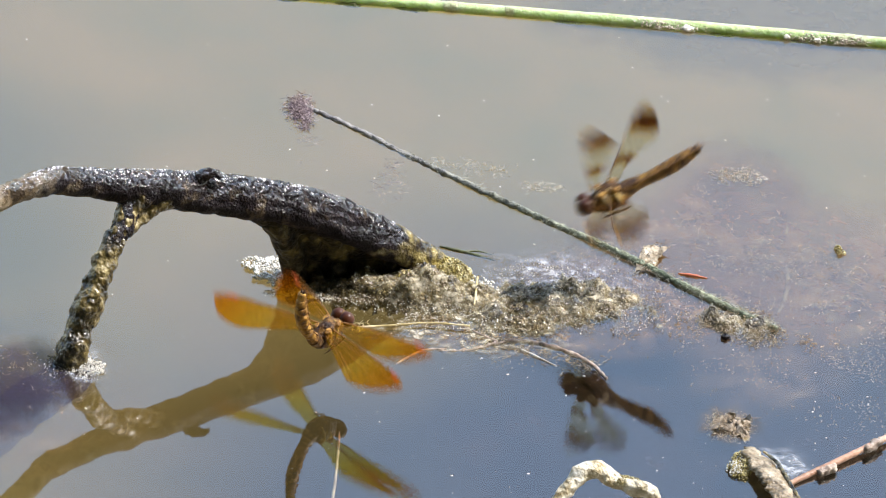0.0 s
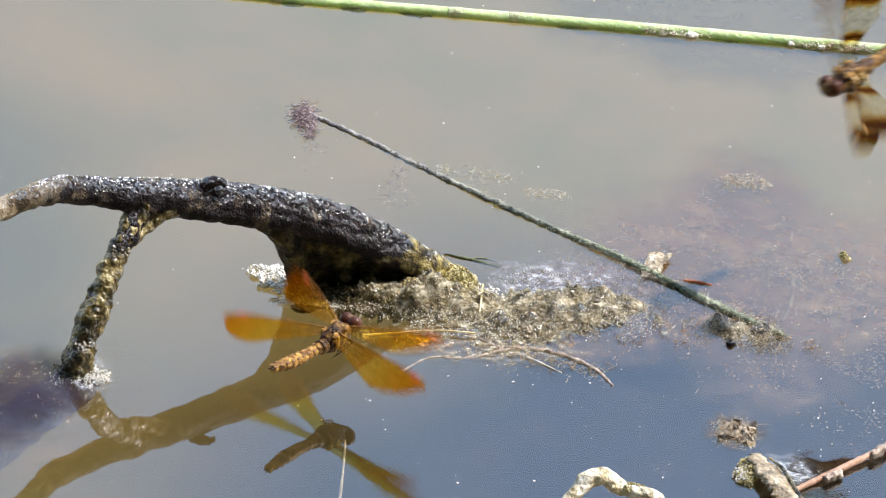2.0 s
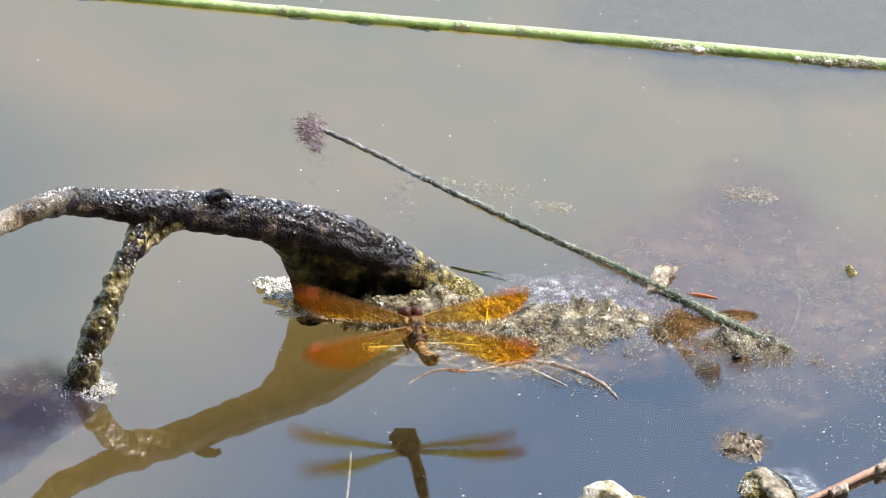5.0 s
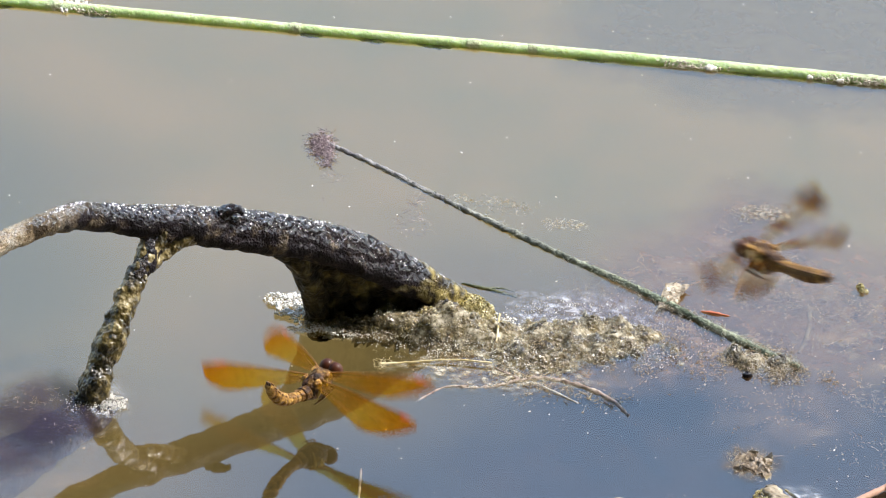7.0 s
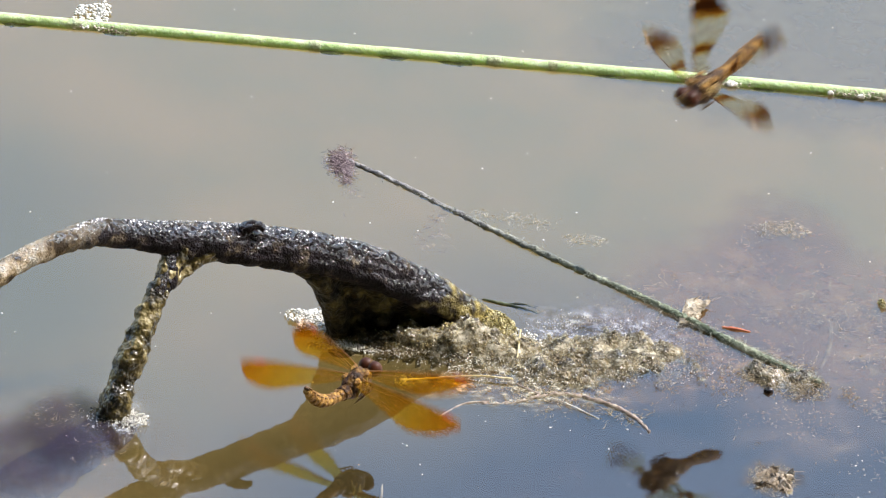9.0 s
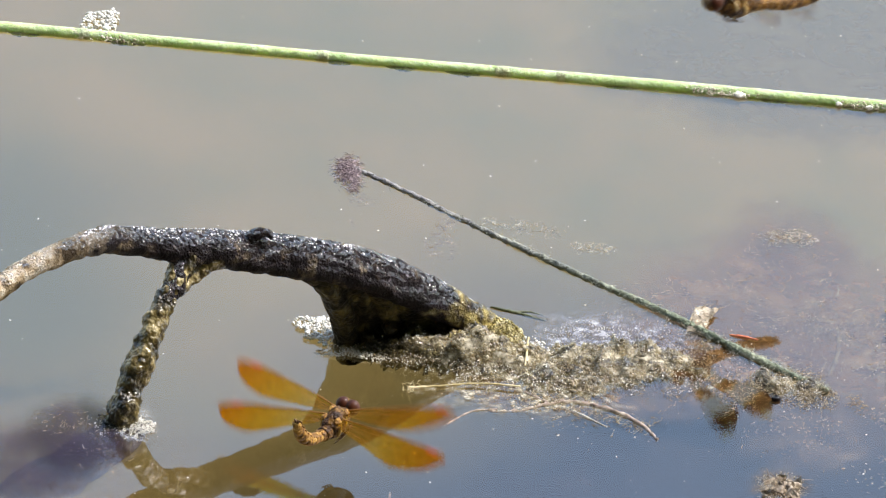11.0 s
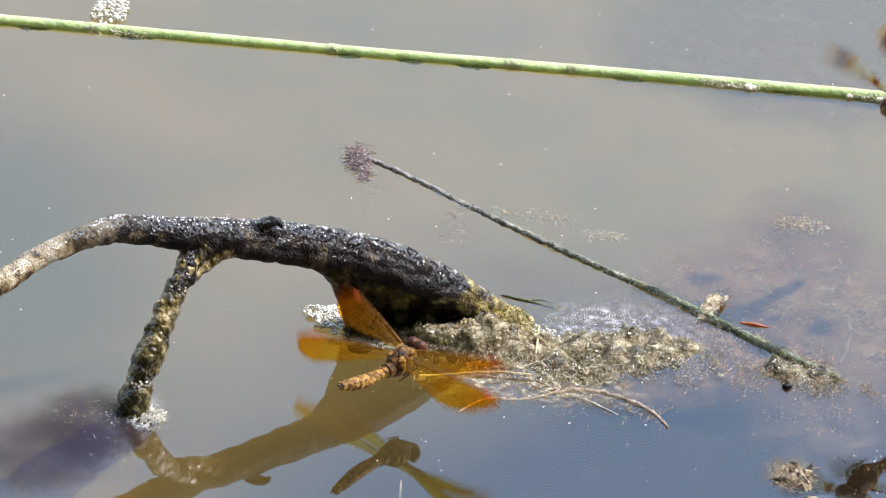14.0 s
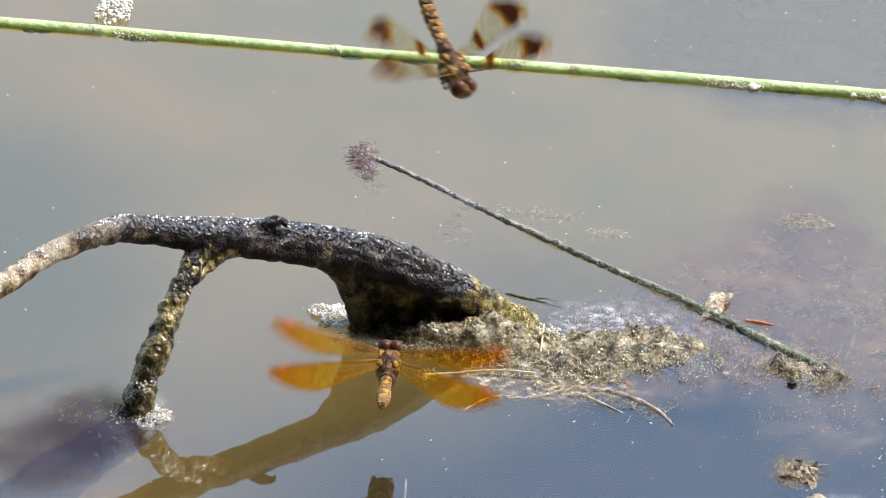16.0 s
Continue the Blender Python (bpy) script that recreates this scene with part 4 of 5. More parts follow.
# ---- twigs, leaves and scraps ----
def twig(name, pts, radii, mat, label, category="twig", sides=8, lump=0.08):
    b = thing(name, label, category)
    part("stem", Shape().tube(pts, radii, sides, 0.4, lump, 0.8, len(pts)), mat, b)
    return b


stalk = twig("straw_stalk", [(-12.5, -27.0, 0.3), (-8.3, -25.9, 0.3), (-1.2, -24.3, 0.5), (5.1, -24.6, 0.7)], [0.22, 0.17, 0.15, 0.2], STRAW, "thin yellow straw stalk lying across the debris", "straw")
s = Shape()
rnd = random.Random(31)
for i in range(22):
    s.strand(Vector((-11.7, -27.4, 0.6)) + Vector((rnd.gauss(0, 0.9), rnd.gauss(0, 0.8), 0)), (rnd.uniform(-1, 1), rnd.uniform(-1, 1), 0.3), rnd.uniform(0.6, 1.5), 0.06, rnd, 4, 0.9)
tagged(part("slime_tuft", s, STRAW, stalk), kind="stuff")
root = twig("root_twig", [(-0.2, -31.7, -0.1), (5.2, -30.6, -0.1), (10.4, -27.7, 0.0), (14.8, -27.1, 0.0), (20.2, -28.9, -0.0), (24.2, -32.1, -0.1), (26.8, -36.2, -0.1)], [0.15, 0.24, 0.32, 0.33, 0.38, 0.38, 0.26], ROOTLET, "pale knobbly root lying on the water", "root", lump=0.28)
part("side_root", Shape().tube([(9.5, -27.9, 0.1), (6.4, -25.8, 0.2), (5.7, -25.2, 0.3)], [0.25, 0.18, 0.1], 8, 0.4, 0.1, 0.7), ROOTLET, root)
part("side_root", Shape().tube([(-6.0, -36.5, -0.1), (-2.2, -32.1, -0.0), (1.7, -31.0, 0.0)], [0.12, 0.15, 0.2], 8, 0.4, 0.08, 0.7), ROOTLET, root)
s = Shape()
rnd = random.Random(33)
for i in range(240):
    q = Vector((6.9, -27.3, 0.1)).lerp(Vector((25.5, -33.8, 0.0)), rnd.random() ** 1.6)
    s.strand(q + Vector((rnd.gauss(0, 1.2), rnd.gauss(0.6, 1.5), 0.05)), (rnd.uniform(-1, 1), rnd.uniform(-1, 1), rnd.uniform(-0.1, 0.2)), rnd.uniform(0.5, 2.2), rnd.uniform(0.03, 0.07), rnd, 4, 1.0)
tagged(part("slime_threads", s, FIBRE_PALE, root), kind="stuff")
twig("straw_sliver", [(13.3, -29.8, 0.3), (16.0, -31.6, 0.2), (18.9, -33.6, 0.0)], [0.1, 0.14, 0.06], SPECK, "short bleached straw sliver beside a root", "straw")
twig("straw_sliver", [(5.8, -11.8, 2.2), (5.7, -15.9, 2.0), (5.6, -19.6, 1.6)], [0.16, 0.2, 0.08], STRAW, "short upright straw sliver in the debris", "straw")
twig("pale_rootlet", [(52.4, 15.4, -1.3), (52.8, 18.6, -1.3), (54.4, 20.4, -1.3), (55.9, 18.2, -1.3), (55.6, 14.8, -1.3), (54.0, 13.6, -1.4), (55.2, 7.5, -1.4), (55.7, 0.2, -1.3), (54.9, -7.0, -1.1), (53.6, -11.8, -0.8)],
     [0.3, 0.36, 0.4, 0.4, 0.36, 0.36, 0.42, 0.5, 0.5, 0.3], DROWNED, "curled brown rootlet under the water", "root")
twig("drowned_grass", [(-13.5, -56.9, -0.4), (-13.4, -66.9, -0.6), (-13.5, -75.6, -1.0), (-13.4, -85.5, -1.5)], [0.12, 0.2, 0.24, 0.24], ROOTLET, "thin pale grass stem under the water", "grass")
blade = twig("grass_blade", [(-0.6, 0.6, 0.1), (2.6, -0.2, 0.0), (5.2, -0.9, -0.1), (8.4, -2.2, -0.12)], [0.14, 0.34, 0.3, 0.08], BLADE, "dark green grass blade lying at the shoal", "grass")
part("side_blade", Shape().tube([(3.4, -0.3, -0.02), (5.6, 0.2, -0.05), (8.0, -0.5, -0.1)], [0.25, 0.2, 0.05], 8, 0.4), BLADE, blade)
twig("red_scrap", [(37.9, -2.3, 0.1), (39.9, -2.6, 0.15), (42.6, -3.1, 0.05)], [0.1, 0.26, 0.08], RED, "small red plant scrap on the sunken reed", "scrap")


def leaf_scrap(name, corners, mat, label, seed, holes=0.5):
    """A ragged curled piece of leaf from its four corners."""
    b = thing(name, label, "leaf")
    c = [Vector(p) for p in corners]
    s, n = Shape(), 14
    for side in (0, 1):
        for j in range(n + 1):
            for i in range(n + 1):
                u, v = i / n, j / n
                p = c[0] * (1 - u) * (1 - v) + c[1] * u * (1 - v) + c[2] * u * v + c[3] * (1 - u) * v
                k = Vector((i * 0.35 + seed, j * 0.35, seed))
                p = p + Vector((noise.noise(k) * holes * 1.5, noise.noise(k + Vector((9, 0, 0))) * holes, 1.8 * holes * noise.noise(k * 1.3) - 0.12 * side))
                s.v.append(p)
    m = (n + 1) ** 2
    for j in range(n):
        for i in range(n):
            a = j * (n + 1) + i
            if max(abs(i + 0.5 - n / 2), abs(j + 0.5 - n / 2)) / n + min(0.32, 0.64 * holes) * noise.noise(Vector((i * 0.3, j * 0.3, seed * 2.7))) > 0.4:
                continue
            s.f.append((a, a + 1, a + n + 2, a + n + 1))
            s.f.append((m + a, m + a + n + 1, m + a + n + 2, m + a + 1))
    part("blade", s, mat, b)
    rnd, f = random.Random(seed), Shape()
    for i in range(40):
        u, v = rnd.random(), rnd.random()
        p = c[0] * (1 - u) * (1 - v) + c[1] * u * (1 - v) + c[2] * u * v + c[3] * (1 - u) * v
        f.strand(p, (rnd.uniform(-1, 1), rnd.uniform(-1, 1), rnd.uniform(0, 0.6)), rnd.uniform(0.6, 2), 0.07, rnd, 4, 0.7)
    tagged(part("frayed_fibre", f, mat, b), kind="stuff")
    return b


leaf_scrap("leaf_scrap", [(29.9, -4.6, 0.3), (33.8, -3.2, 0.3), (36.4, 5.2, 0.8), (32.4, 5.6, 0.8)], LEAF, "frayed pale leaf scrap lying across the sunken reed", 4, 0.22)
leaf = thing("rotting_leaf", "rolled rotting tan leaf at the water surface", "leaf")
part("blade", Shape().tube([(48.2, -53.8, 0.4), (49.8, -58.2, 1.0), (51.9, -63.7, 1.2), (53.9, -68.6, 1.0), (56.1, -74.5, 0.5)], [0.6, 1.8, 2.2, 2.2, 1.6], 18, 0.3, 0.9, 1.6, 3.0, 0.35), LEAF, leaf)
part("leaf_rib", Shape().tube([(50.7, -55.8, 1.1), (52.8, -59.7, 1.5), (54.7, -65.5, 1.4), (56.6, -70.9, 1.2)], [0.15, 0.3, 0.3, 0.2], 8, 0.4, 0.12, 0.8), SLIMY, leaf, "dark curled leaf edge")
crumb_heap("yellow_slime", 600, (47.3, -59.0, 0.0), (2.6, 4.2), (0.05, 0.17), MOSS, "yellow froth and slime beside the rotting leaf", "slime", 19, 1.3)
crumb_heap("foam_patch", 160, (46.3, -59.8, 0.0), (1.8, 3.0), (0.06, 0.2), FOAM, "white froth beside the rotting leaf", "foam", 20, 0.9)
leaf_scrap("leaf_scrap", [(42.8, -49.7, 0.1), (48.1, -50.6, 0.1), (49.1, -44.5, 0.2), (43.9, -44.8, 0.2)], LEAF_DULL, "thin ragged leaf scrap in a clump of slime", 9, 0.9)
rod = twig("reddish_stem", [(53.4, -64.0, 0.3), (58.2, -59.6, 0.5), (63.5, -54.7, 0.7), (69.5, -48.8, 0.8), (79.7, -38.5, 1.0)], [0.4, 0.48, 0.5, 0.5, 0.5], RUST, "reddish brown jointed plant stem beside the rotting leaf", "stem", 12)
for p, q in (((58.9, -59.9, 0.6), (61.5, -58.0, 0.8)), ((66.1, -53.0, 0.9), (68.9, -49.5, 1.0))):
    part("joint", Shape().tube([p, [(a + b) / 2 for a, b in zip(p, q)], q], [0.55, 0.68, 0.5], 14, 0.3, 0.5, 0.6), ROOTLET, rod, "frayed grey joint")
crumb_heap("yellow_slime", 500, (29.7, -71.5, 3.6), (3.0, 1.6), (0.05, 0.16), MOSS, "yellow brown slime on a bleached broken twig", "slime", 25, 1.2)
stub = thing("broken_stub", "bleached bent broken twig sticking out of the pond", "branch")
fused(part("wood", Shape().tube([(18.8, -75.8, 0.5), (20.7, -74.0, 2.8), (23.0, -72.0, 5.1), (25.5, -71.0, 5.3), (27.7, -71.0, 3.7), (30.3, -72.0, 3.4), (33.2, -73.0, 3.3), (35.0, -69.7, -2.0)], [1.0, 1.15, 1.3, 1.35, 1.2, 1.25, 1.2, 1.0], 18, 0.5, 0.4, 1.5), DRY, stub), 0.28, 0.5)


twig("dark_pellet", [(44.6, -21.3, 0.1), (45.3, -21.3, 0.3), (46.0, -21.2, 0.1)], [0.3, 0.62, 0.3], BARK, "small black pellet floating by the sunken reed", "pellet")
twig("straw_sliver", [(17.9, -10.2, 0.5), (19.3, -10.4, 0.6), (20.6, -10.3, 0.5)], [0.08, 0.17, 0.07], BARK, "thin dark sliver lying on the crust", "sliver")
crumb_heap("leaf_crumb", 60, (64.2, 8.7, 0.0), (1.0, 2.2), (0.1, 0.28), MOSS, "small yellow green plant crumb floating alone", "crumb", 63, 0.6)


def specks():
    rnd, s = random.Random(77), Shape()
    for i in range(900):
        x, y = (rnd.uniform(-95, 90), rnd.uniform(-85, 125)) if i < 560 else (rnd.uniform(0, 85), rnd.uniform(-80, -12))
        p, r = Vector((x, y, 0)), rnd.choice((0.03, 0.035, 0.04, 0.05, 0.06, 0.08, 0.12))
        if noise.noise(p / 25) < -0.15:
            continue
        s.ball((x, y, 0.02), (r * rnd.uniform(0.8, 2.2), r, r * 0.5), 4, r * 0.4, r, i, rnd.uniform(0, 3))
    return tagged(part("surface_specks", s, SPECK), "scattered pale specks floating on the pond", "specks", kind="stuff")


specks()


# ---- dragonflies: each faces its own +x, origin in the thorax ----
def wing_outline(length, width, base, root):
    """Half wing outline along +y, leading edge towards +x."""
    lead = [(base * 0.45, 0), (0.9, length * 0.15), (0.75, length * 0.45), (0.45, length * 0.8), (-0.1, length * 0.95)]
    trail = [(-0.9, length), (-1.9, length * 0.97), (-width * 0.78, length * 0.85), (-width, length * 0.62), (-width * (0.6 + 0.37 * root), length * 0.4), (-width * (0.25 + 0.5 * root), length * 0.2), (-base * 0.55, length * 0.05)]
    ring = lead + trail
    out = []
    for i in range(len(ring)):
        a, b, c, d = (Vector((*ring[(i + k) % len(ring)], 0)) for k in (-1, 0, 1, 2))
        for j in range(4):
            q = j / 4
            out.append(0.5 * (2 * b + (c - a) * q + (2 * a - 5 * b + 4 * c - d) * q * q + (3 * b - a - 3 * c + d) * q ** 3))
    return out


def dragonfly(name, label, skin, body, stripes, spotted):
    fly = thing(name, label, "dragonfly")
    part("thorax", Shape().ball((0, 0, 0), (3.0, 1.8, 2.0) if spotted else (3.1, 1.85, 2.15), 14, 0.35, 1.0), body, fly)
    fat = 1.0 if spotted else 1.04
    for side in (-1, 1):
        for x in (-1.0, 0.5):
            st = Shape().tube([(x + 0.9, side * 0.5 * fat, 1.75 * fat), (x + 0.4, side * 1.3 * fat, 1.2 * fat), (x - 0.3, side * 1.62 * fat, 0.1), (x - 0.7, side * 1.2 * fat, -1.1 * fat)], [0.1, 0.3, 0.32, 0.14] if spotted else [0.1, 0.24, 0.26, 0.12], 8, 0.4)
            part("thorax_stripe", st, stripes, fly, "pale stripe")
    head = part("head", Shape().ball((3.8, 0, 0.1), (1.2, 1.7, 1.2), 10, 0.1), body, fly)
    for side in (-1, 1):
        part("eye", Shape().ball((3.6, side * 0.82 * fat, 0.4), (1.15 * fat, 1.12 * fat, 1.22 * fat), 12), EYE_BROWN, head, "glossy dark red-brown eye")
    abdomen = new("abdomen", Shape().tube([(0, 0, 0), (-1.2, 0, 0.1)], [1.2, 1.15], 14, 0.3).mesh("abdomen", body))
    abdomen.parent = fly
    joints = []
    rad = [1.15, 1.05, 1.1, 1.2, 1.28, 1.3, 1.22, 1.05, 0.8]
    for k in range(9):
        x, r = -0.8 - k * 1.18, rad[k] * 0.8
        z = 0.1 + 0.012 * k * k
        seg = Shape().tube([(x, 0, z), (x - 0.25, 0, z), (x - 0.7, 0, z), (x - 1.06, 0, z), (x - 1.22, 0, z)], [r * 0.92, r, r * 1.03, r * 0.99, r * 0.91], 16, 0.3, 0.06, 0.8)
        rings = [part("segment", seg, TAN_BODY if k % 2 or not spotted else body, abdomen)]
        mark = Shape()
        for side in (-1, 1):
            mark.ball((x - 1.0, side * r * 0.66, z + r * 0.72), (0.42, 0.3, 0.14), 6)
        rings.append(part("segment_mark", mark, SEGMENT_MARK, abdomen, "brown spots"))
        joints.append((x, z, rings))
    tip = part("tail_tip", Shape().tube([(-11.3, 0.2, 1.0), (-12.1, 0.3, 1.1)], [0.25, 0.08], 8, 0.3).tube([(-11.3, -0.2, 1.0), (-12.1, -0.3, 1.1)], [0.25, 0.08], 8, 0.3), DARK_RING, abdomen)
    joints[-1][2].append(tip)
    for side in (-1, 1):
        for k, x in enumerate((1.6, 0.7, -0.2)):
            part("leg", Shape().tube([(x, side * 0.9, -1.2), (x + 0.4, side * 1.6, -1.6), (x - 0.9, side * 1.2, -2.1), (x - 1.9, side * 0.9, -2.2)], [0.2, 0.16, 0.12, 0.06], 8, 0.4), DARK_RING, fly)
    wings = []
    reach = 0.68 if spotted else 1.0
    for side, dx, length, width, base, tag in ((1, 1.2, 18.6, 4.5, 1.4, "fore"), (-1, 1.2, 18.6, 4.5, 1.4, "fore"), (1, -0.9, 18.2, 5.4, 2.0, "hind"), (-1, -0.9, 18.2, 5.4, 2.0, "hind")):
        length *= reach
        width *= 0.85 if spotted else 1.0
        ring = wing_outline(length, width, base, 0.0 if spotted else 0.35)
        pts = [Vector((p.x, p.y * side, 0)) for p in ring]
        w = new("wing", Shape().plate(pts if side < 0 else pts[::-1], 0.03).mesh("wing", skin, False))
        w.parent = fly
        veins = [Shape()]
        veins[0].tube([(base * 0.45, 0, 0), (0.85, side * length * 0.2, 0), (0.7, side * length * 0.5, 0), (0.42, side * length * 0.8, 0), (-0.2, side * length * 0.96, 0)], [0.13, 0.1, 0.08, 0.07, 0.04], 6, 1.0)
        for a, e, r in ((0.1, 0.1, 0.045), (-0.25, -0.5, 0.035), (-0.45, -width * 0.45, 0.03), (-0.6, -width * 0.8, 0.03), (-0.8, -width * 0.95, 0.025)):
            stop = length * (0.95 if a > -0.4 else 0.78 if e > -width * 0.7 else 0.6)
            veins.append(Shape())
            veins[-1].tube([(a, side * 0.6, 0), (a * 0.6 + e * 0.35, side * stop * 0.45, 0), (e, side * stop, 0)], [r, r * 0.8, r * 0.5], 5, 1.5)
        for vein in veins[:1] if spotted else veins:
            part("vein", vein, AMBER_BODY if spotted else VEIN, w)
        part("wing_mark", Shape().plate([(0.36, side * length * 0.8, 0.03), (0.16, side * length * 0.9, 0.03), (-0.35, side * length * 0.9, 0.03), (-0.15, side * length * 0.8, 0.03)][::side], 0.08), TAN_BODY if spotted else STIGMA, w, "small coloured mark near the wing tip", False)
        part("wing_joint", Shape().ball((dx, side * 1.15, 1.45), (0.75, 0.5, 0.42), 8, 0.2, 0.6, dx), TAN_BODY, fly, "ochre wing joint")
        wings.append((w, side, dx, tag))
    return fly, abdomen, joints, wings


amber = dragonfly("dragonfly", "small dragonfly with clear amber-orange wings hovering low over the pond", WING_AMBER, AMBER_BODY, STRIPE, False)
spotted = dragonfly("dragonfly", "small brown dragonfly with dark-spotted wings flying over the pond", WING_SPOT, AMBER_BODY, CREAM, True)
spotted[0].scale = (1.15, 1.15, 1.15)

# seconds, place (mm), heading, pitch, abdomen's lift (degrees)
AMBER_ROWS = [
    (0.00, -16.6, -43.2, 8.7, 52, 15, 50),
    (0.40, -20.3, -44.9, 8.7, 47, 15, 30),
    (0.50, -21.5, -45.7, 8.7, 49, 15, 26),
    (0.60, -21.2, -44.9, 8.3, 54, 15, 22),
    (0.75, -20.5, -43.5, 7.8, 79, 15, 5),
    (0.80, -19.9, -43.8, 7.8, 85, 15, -2),
    (1.00, -17.6, -38.9, 9.8, 88, 15, 0),
    (1.20, -18.6, -33.9, 12.9, 87, 15, 0),
    (1.50, -17.8, -34.6, 14.6, 89, 15, 0),
    (1.60, -17.2, -40.1, 12.3, 84, 15, -8),
    (1.70, -16.6, -42.9, 9.4, 75, 15, 0),
    (1.90, -16.8, -42.7, 8.7, 57, 15, 0),
    (2.00, -16.3, -42.5, 8.9, 50, 15, -5),
    (2.30, -17.6, -41.0, 8.2, 43, 15, 28),
    (2.50, -18.7, -39.7, 6.8, 36, 15, 30),
    (3.00, -18.2, -46.7, 7.5, 49, 15, 31),
    (3.30, -18.7, -44.6, 7.3, 64, 15, 28),
    (3.40, -15.4, -43.4, 9.3, 103, 15, 10),
    (3.50, -13.9, -44.7, 11.2, 140, 15, -16),
    (3.60, -10.1, -42.5, 11.6, 146, 15, -20),
    (4.00, -5.6, -35.0, 10.2, 148, 8, -24),
    (4.20, 3.1, -31.9, 10.0, 161, 15, -22),
    (4.80, -2.0, -35.3, 10.3, 125, 15, 0),
    (5.40, -11.6, -41.1, 8.7, 74, 15, 30),
    (6.30, -15.5, -42.5, 7.6, 57, 15, 48),
    (6.50, -16.4, -46.2, 6.6, 59, 15, 50),
    (6.70, -19.1, -46.7, 6.6, 57, 15, 35),
    (7.00, -21.4, -44.6, 6.5, 54, 15, 24),
    (7.30, -21.7, -46.1, 6.5, 61, 15, 24),
    (7.50, -21.7, -46.6, 6.5, 66, 15, 46),
    (7.90, -23.8, -43.9, 7.0, 67, 15, 20),
    (8.00, -22.6, -42.4, 8.5, 70, 15, 86),
    (8.20, -21.8, -39.3, 11.5, 69, 15, 84),
    (8.40, -21.4, -36.6, 13.5, 60, 15, 66),
    (8.50, -19.8, -36.1, 13.5, 60, 15, 64),
    (8.60, -18.3, -37.8, 10.6, 56, 15, 40),
    (8.80, -17.8, -39.5, 9.8, 51, 15, 20),
    (9.00, -18.8, -43.3, 9.0, 55, 15, 19),
    (9.20, -20.1, -43.6, 8.0, 55, 15, 28),
    (9.80, -21.4, -44.8, 8.0, 55, 15, 25),
    (10.60, -22.4, -49.0, 7.0, 61, 15, 25),
    (11.30, -23.2, -50.3, 7.0, 61, 15, 28),
    (11.50, -24.9, -43.7, 7.0, 64, 15, 78),
    (11.70, -21.3, -41.1, 9.0, 67, 15, 45),
    (11.90, -18.8, -37.9, 15.0, 78, 15, 20),
    (12.00, -20.6, -34.9, 17.0, 73, 15, -10),
    (12.10, -19.8, -33.8, 19.0, 74, 15, -20),
    (12.20, -17.5, -28.1, 22.0, 94, 15, -20),
    (12.30, -17.4, -30.5, 22.0, 91, 15, -15),
    (12.50, -16.9, -34.2, 21.0, 89, 15, 3),
    (12.80, -15.8, -33.4, 17.0, 90, 15, 2),
    (13.00, -13.0, -33.9, 14.9, 92, 15, 2),
    (13.20, -11.6, -36.8, 12.9, 95, 15, 78),
    (13.40, -11.3, -38.8, 9.9, 91, 15, 86),
    (13.50, -10.7, -40.6, 8.4, 90, 15, 90),
    (13.70, -11.3, -42.4, 7.9, 86, 15, 84),
    (13.80, -11.7, -39.1, 7.9, 59, 15, 4),
    (14.00, -15.1, -36.3, 8.3, 51, 15, 4),
    (14.30, -15.1, -40.7, 7.8, 53, 15, 44),
    (14.50, -14.7, -43.9, 7.8, 56, 15, 48),
    (14.80, -16.8, -45.1, 8.1, 51, 15, 30),
    (15.00, -16.9, -44.9, 8.3, 50, 15, 28),
    (15.20, -18.5, -45.4, 9.5, 57, 15, 25),
    (15.40, -18.8, -46.8, 8.7, 60, 15, 45),
    (15.50, -18.9, -47.7, 8.8, 75, 15, 70),
    (15.60, -19.3, -47.5, 8.8, 87, 15, -5),
    (15.80, -18.3, -45.8, 9.8, 90, 15, 4),
    (16.00, -17.6, -43.6, 11.3, 89, 15, 5),
]
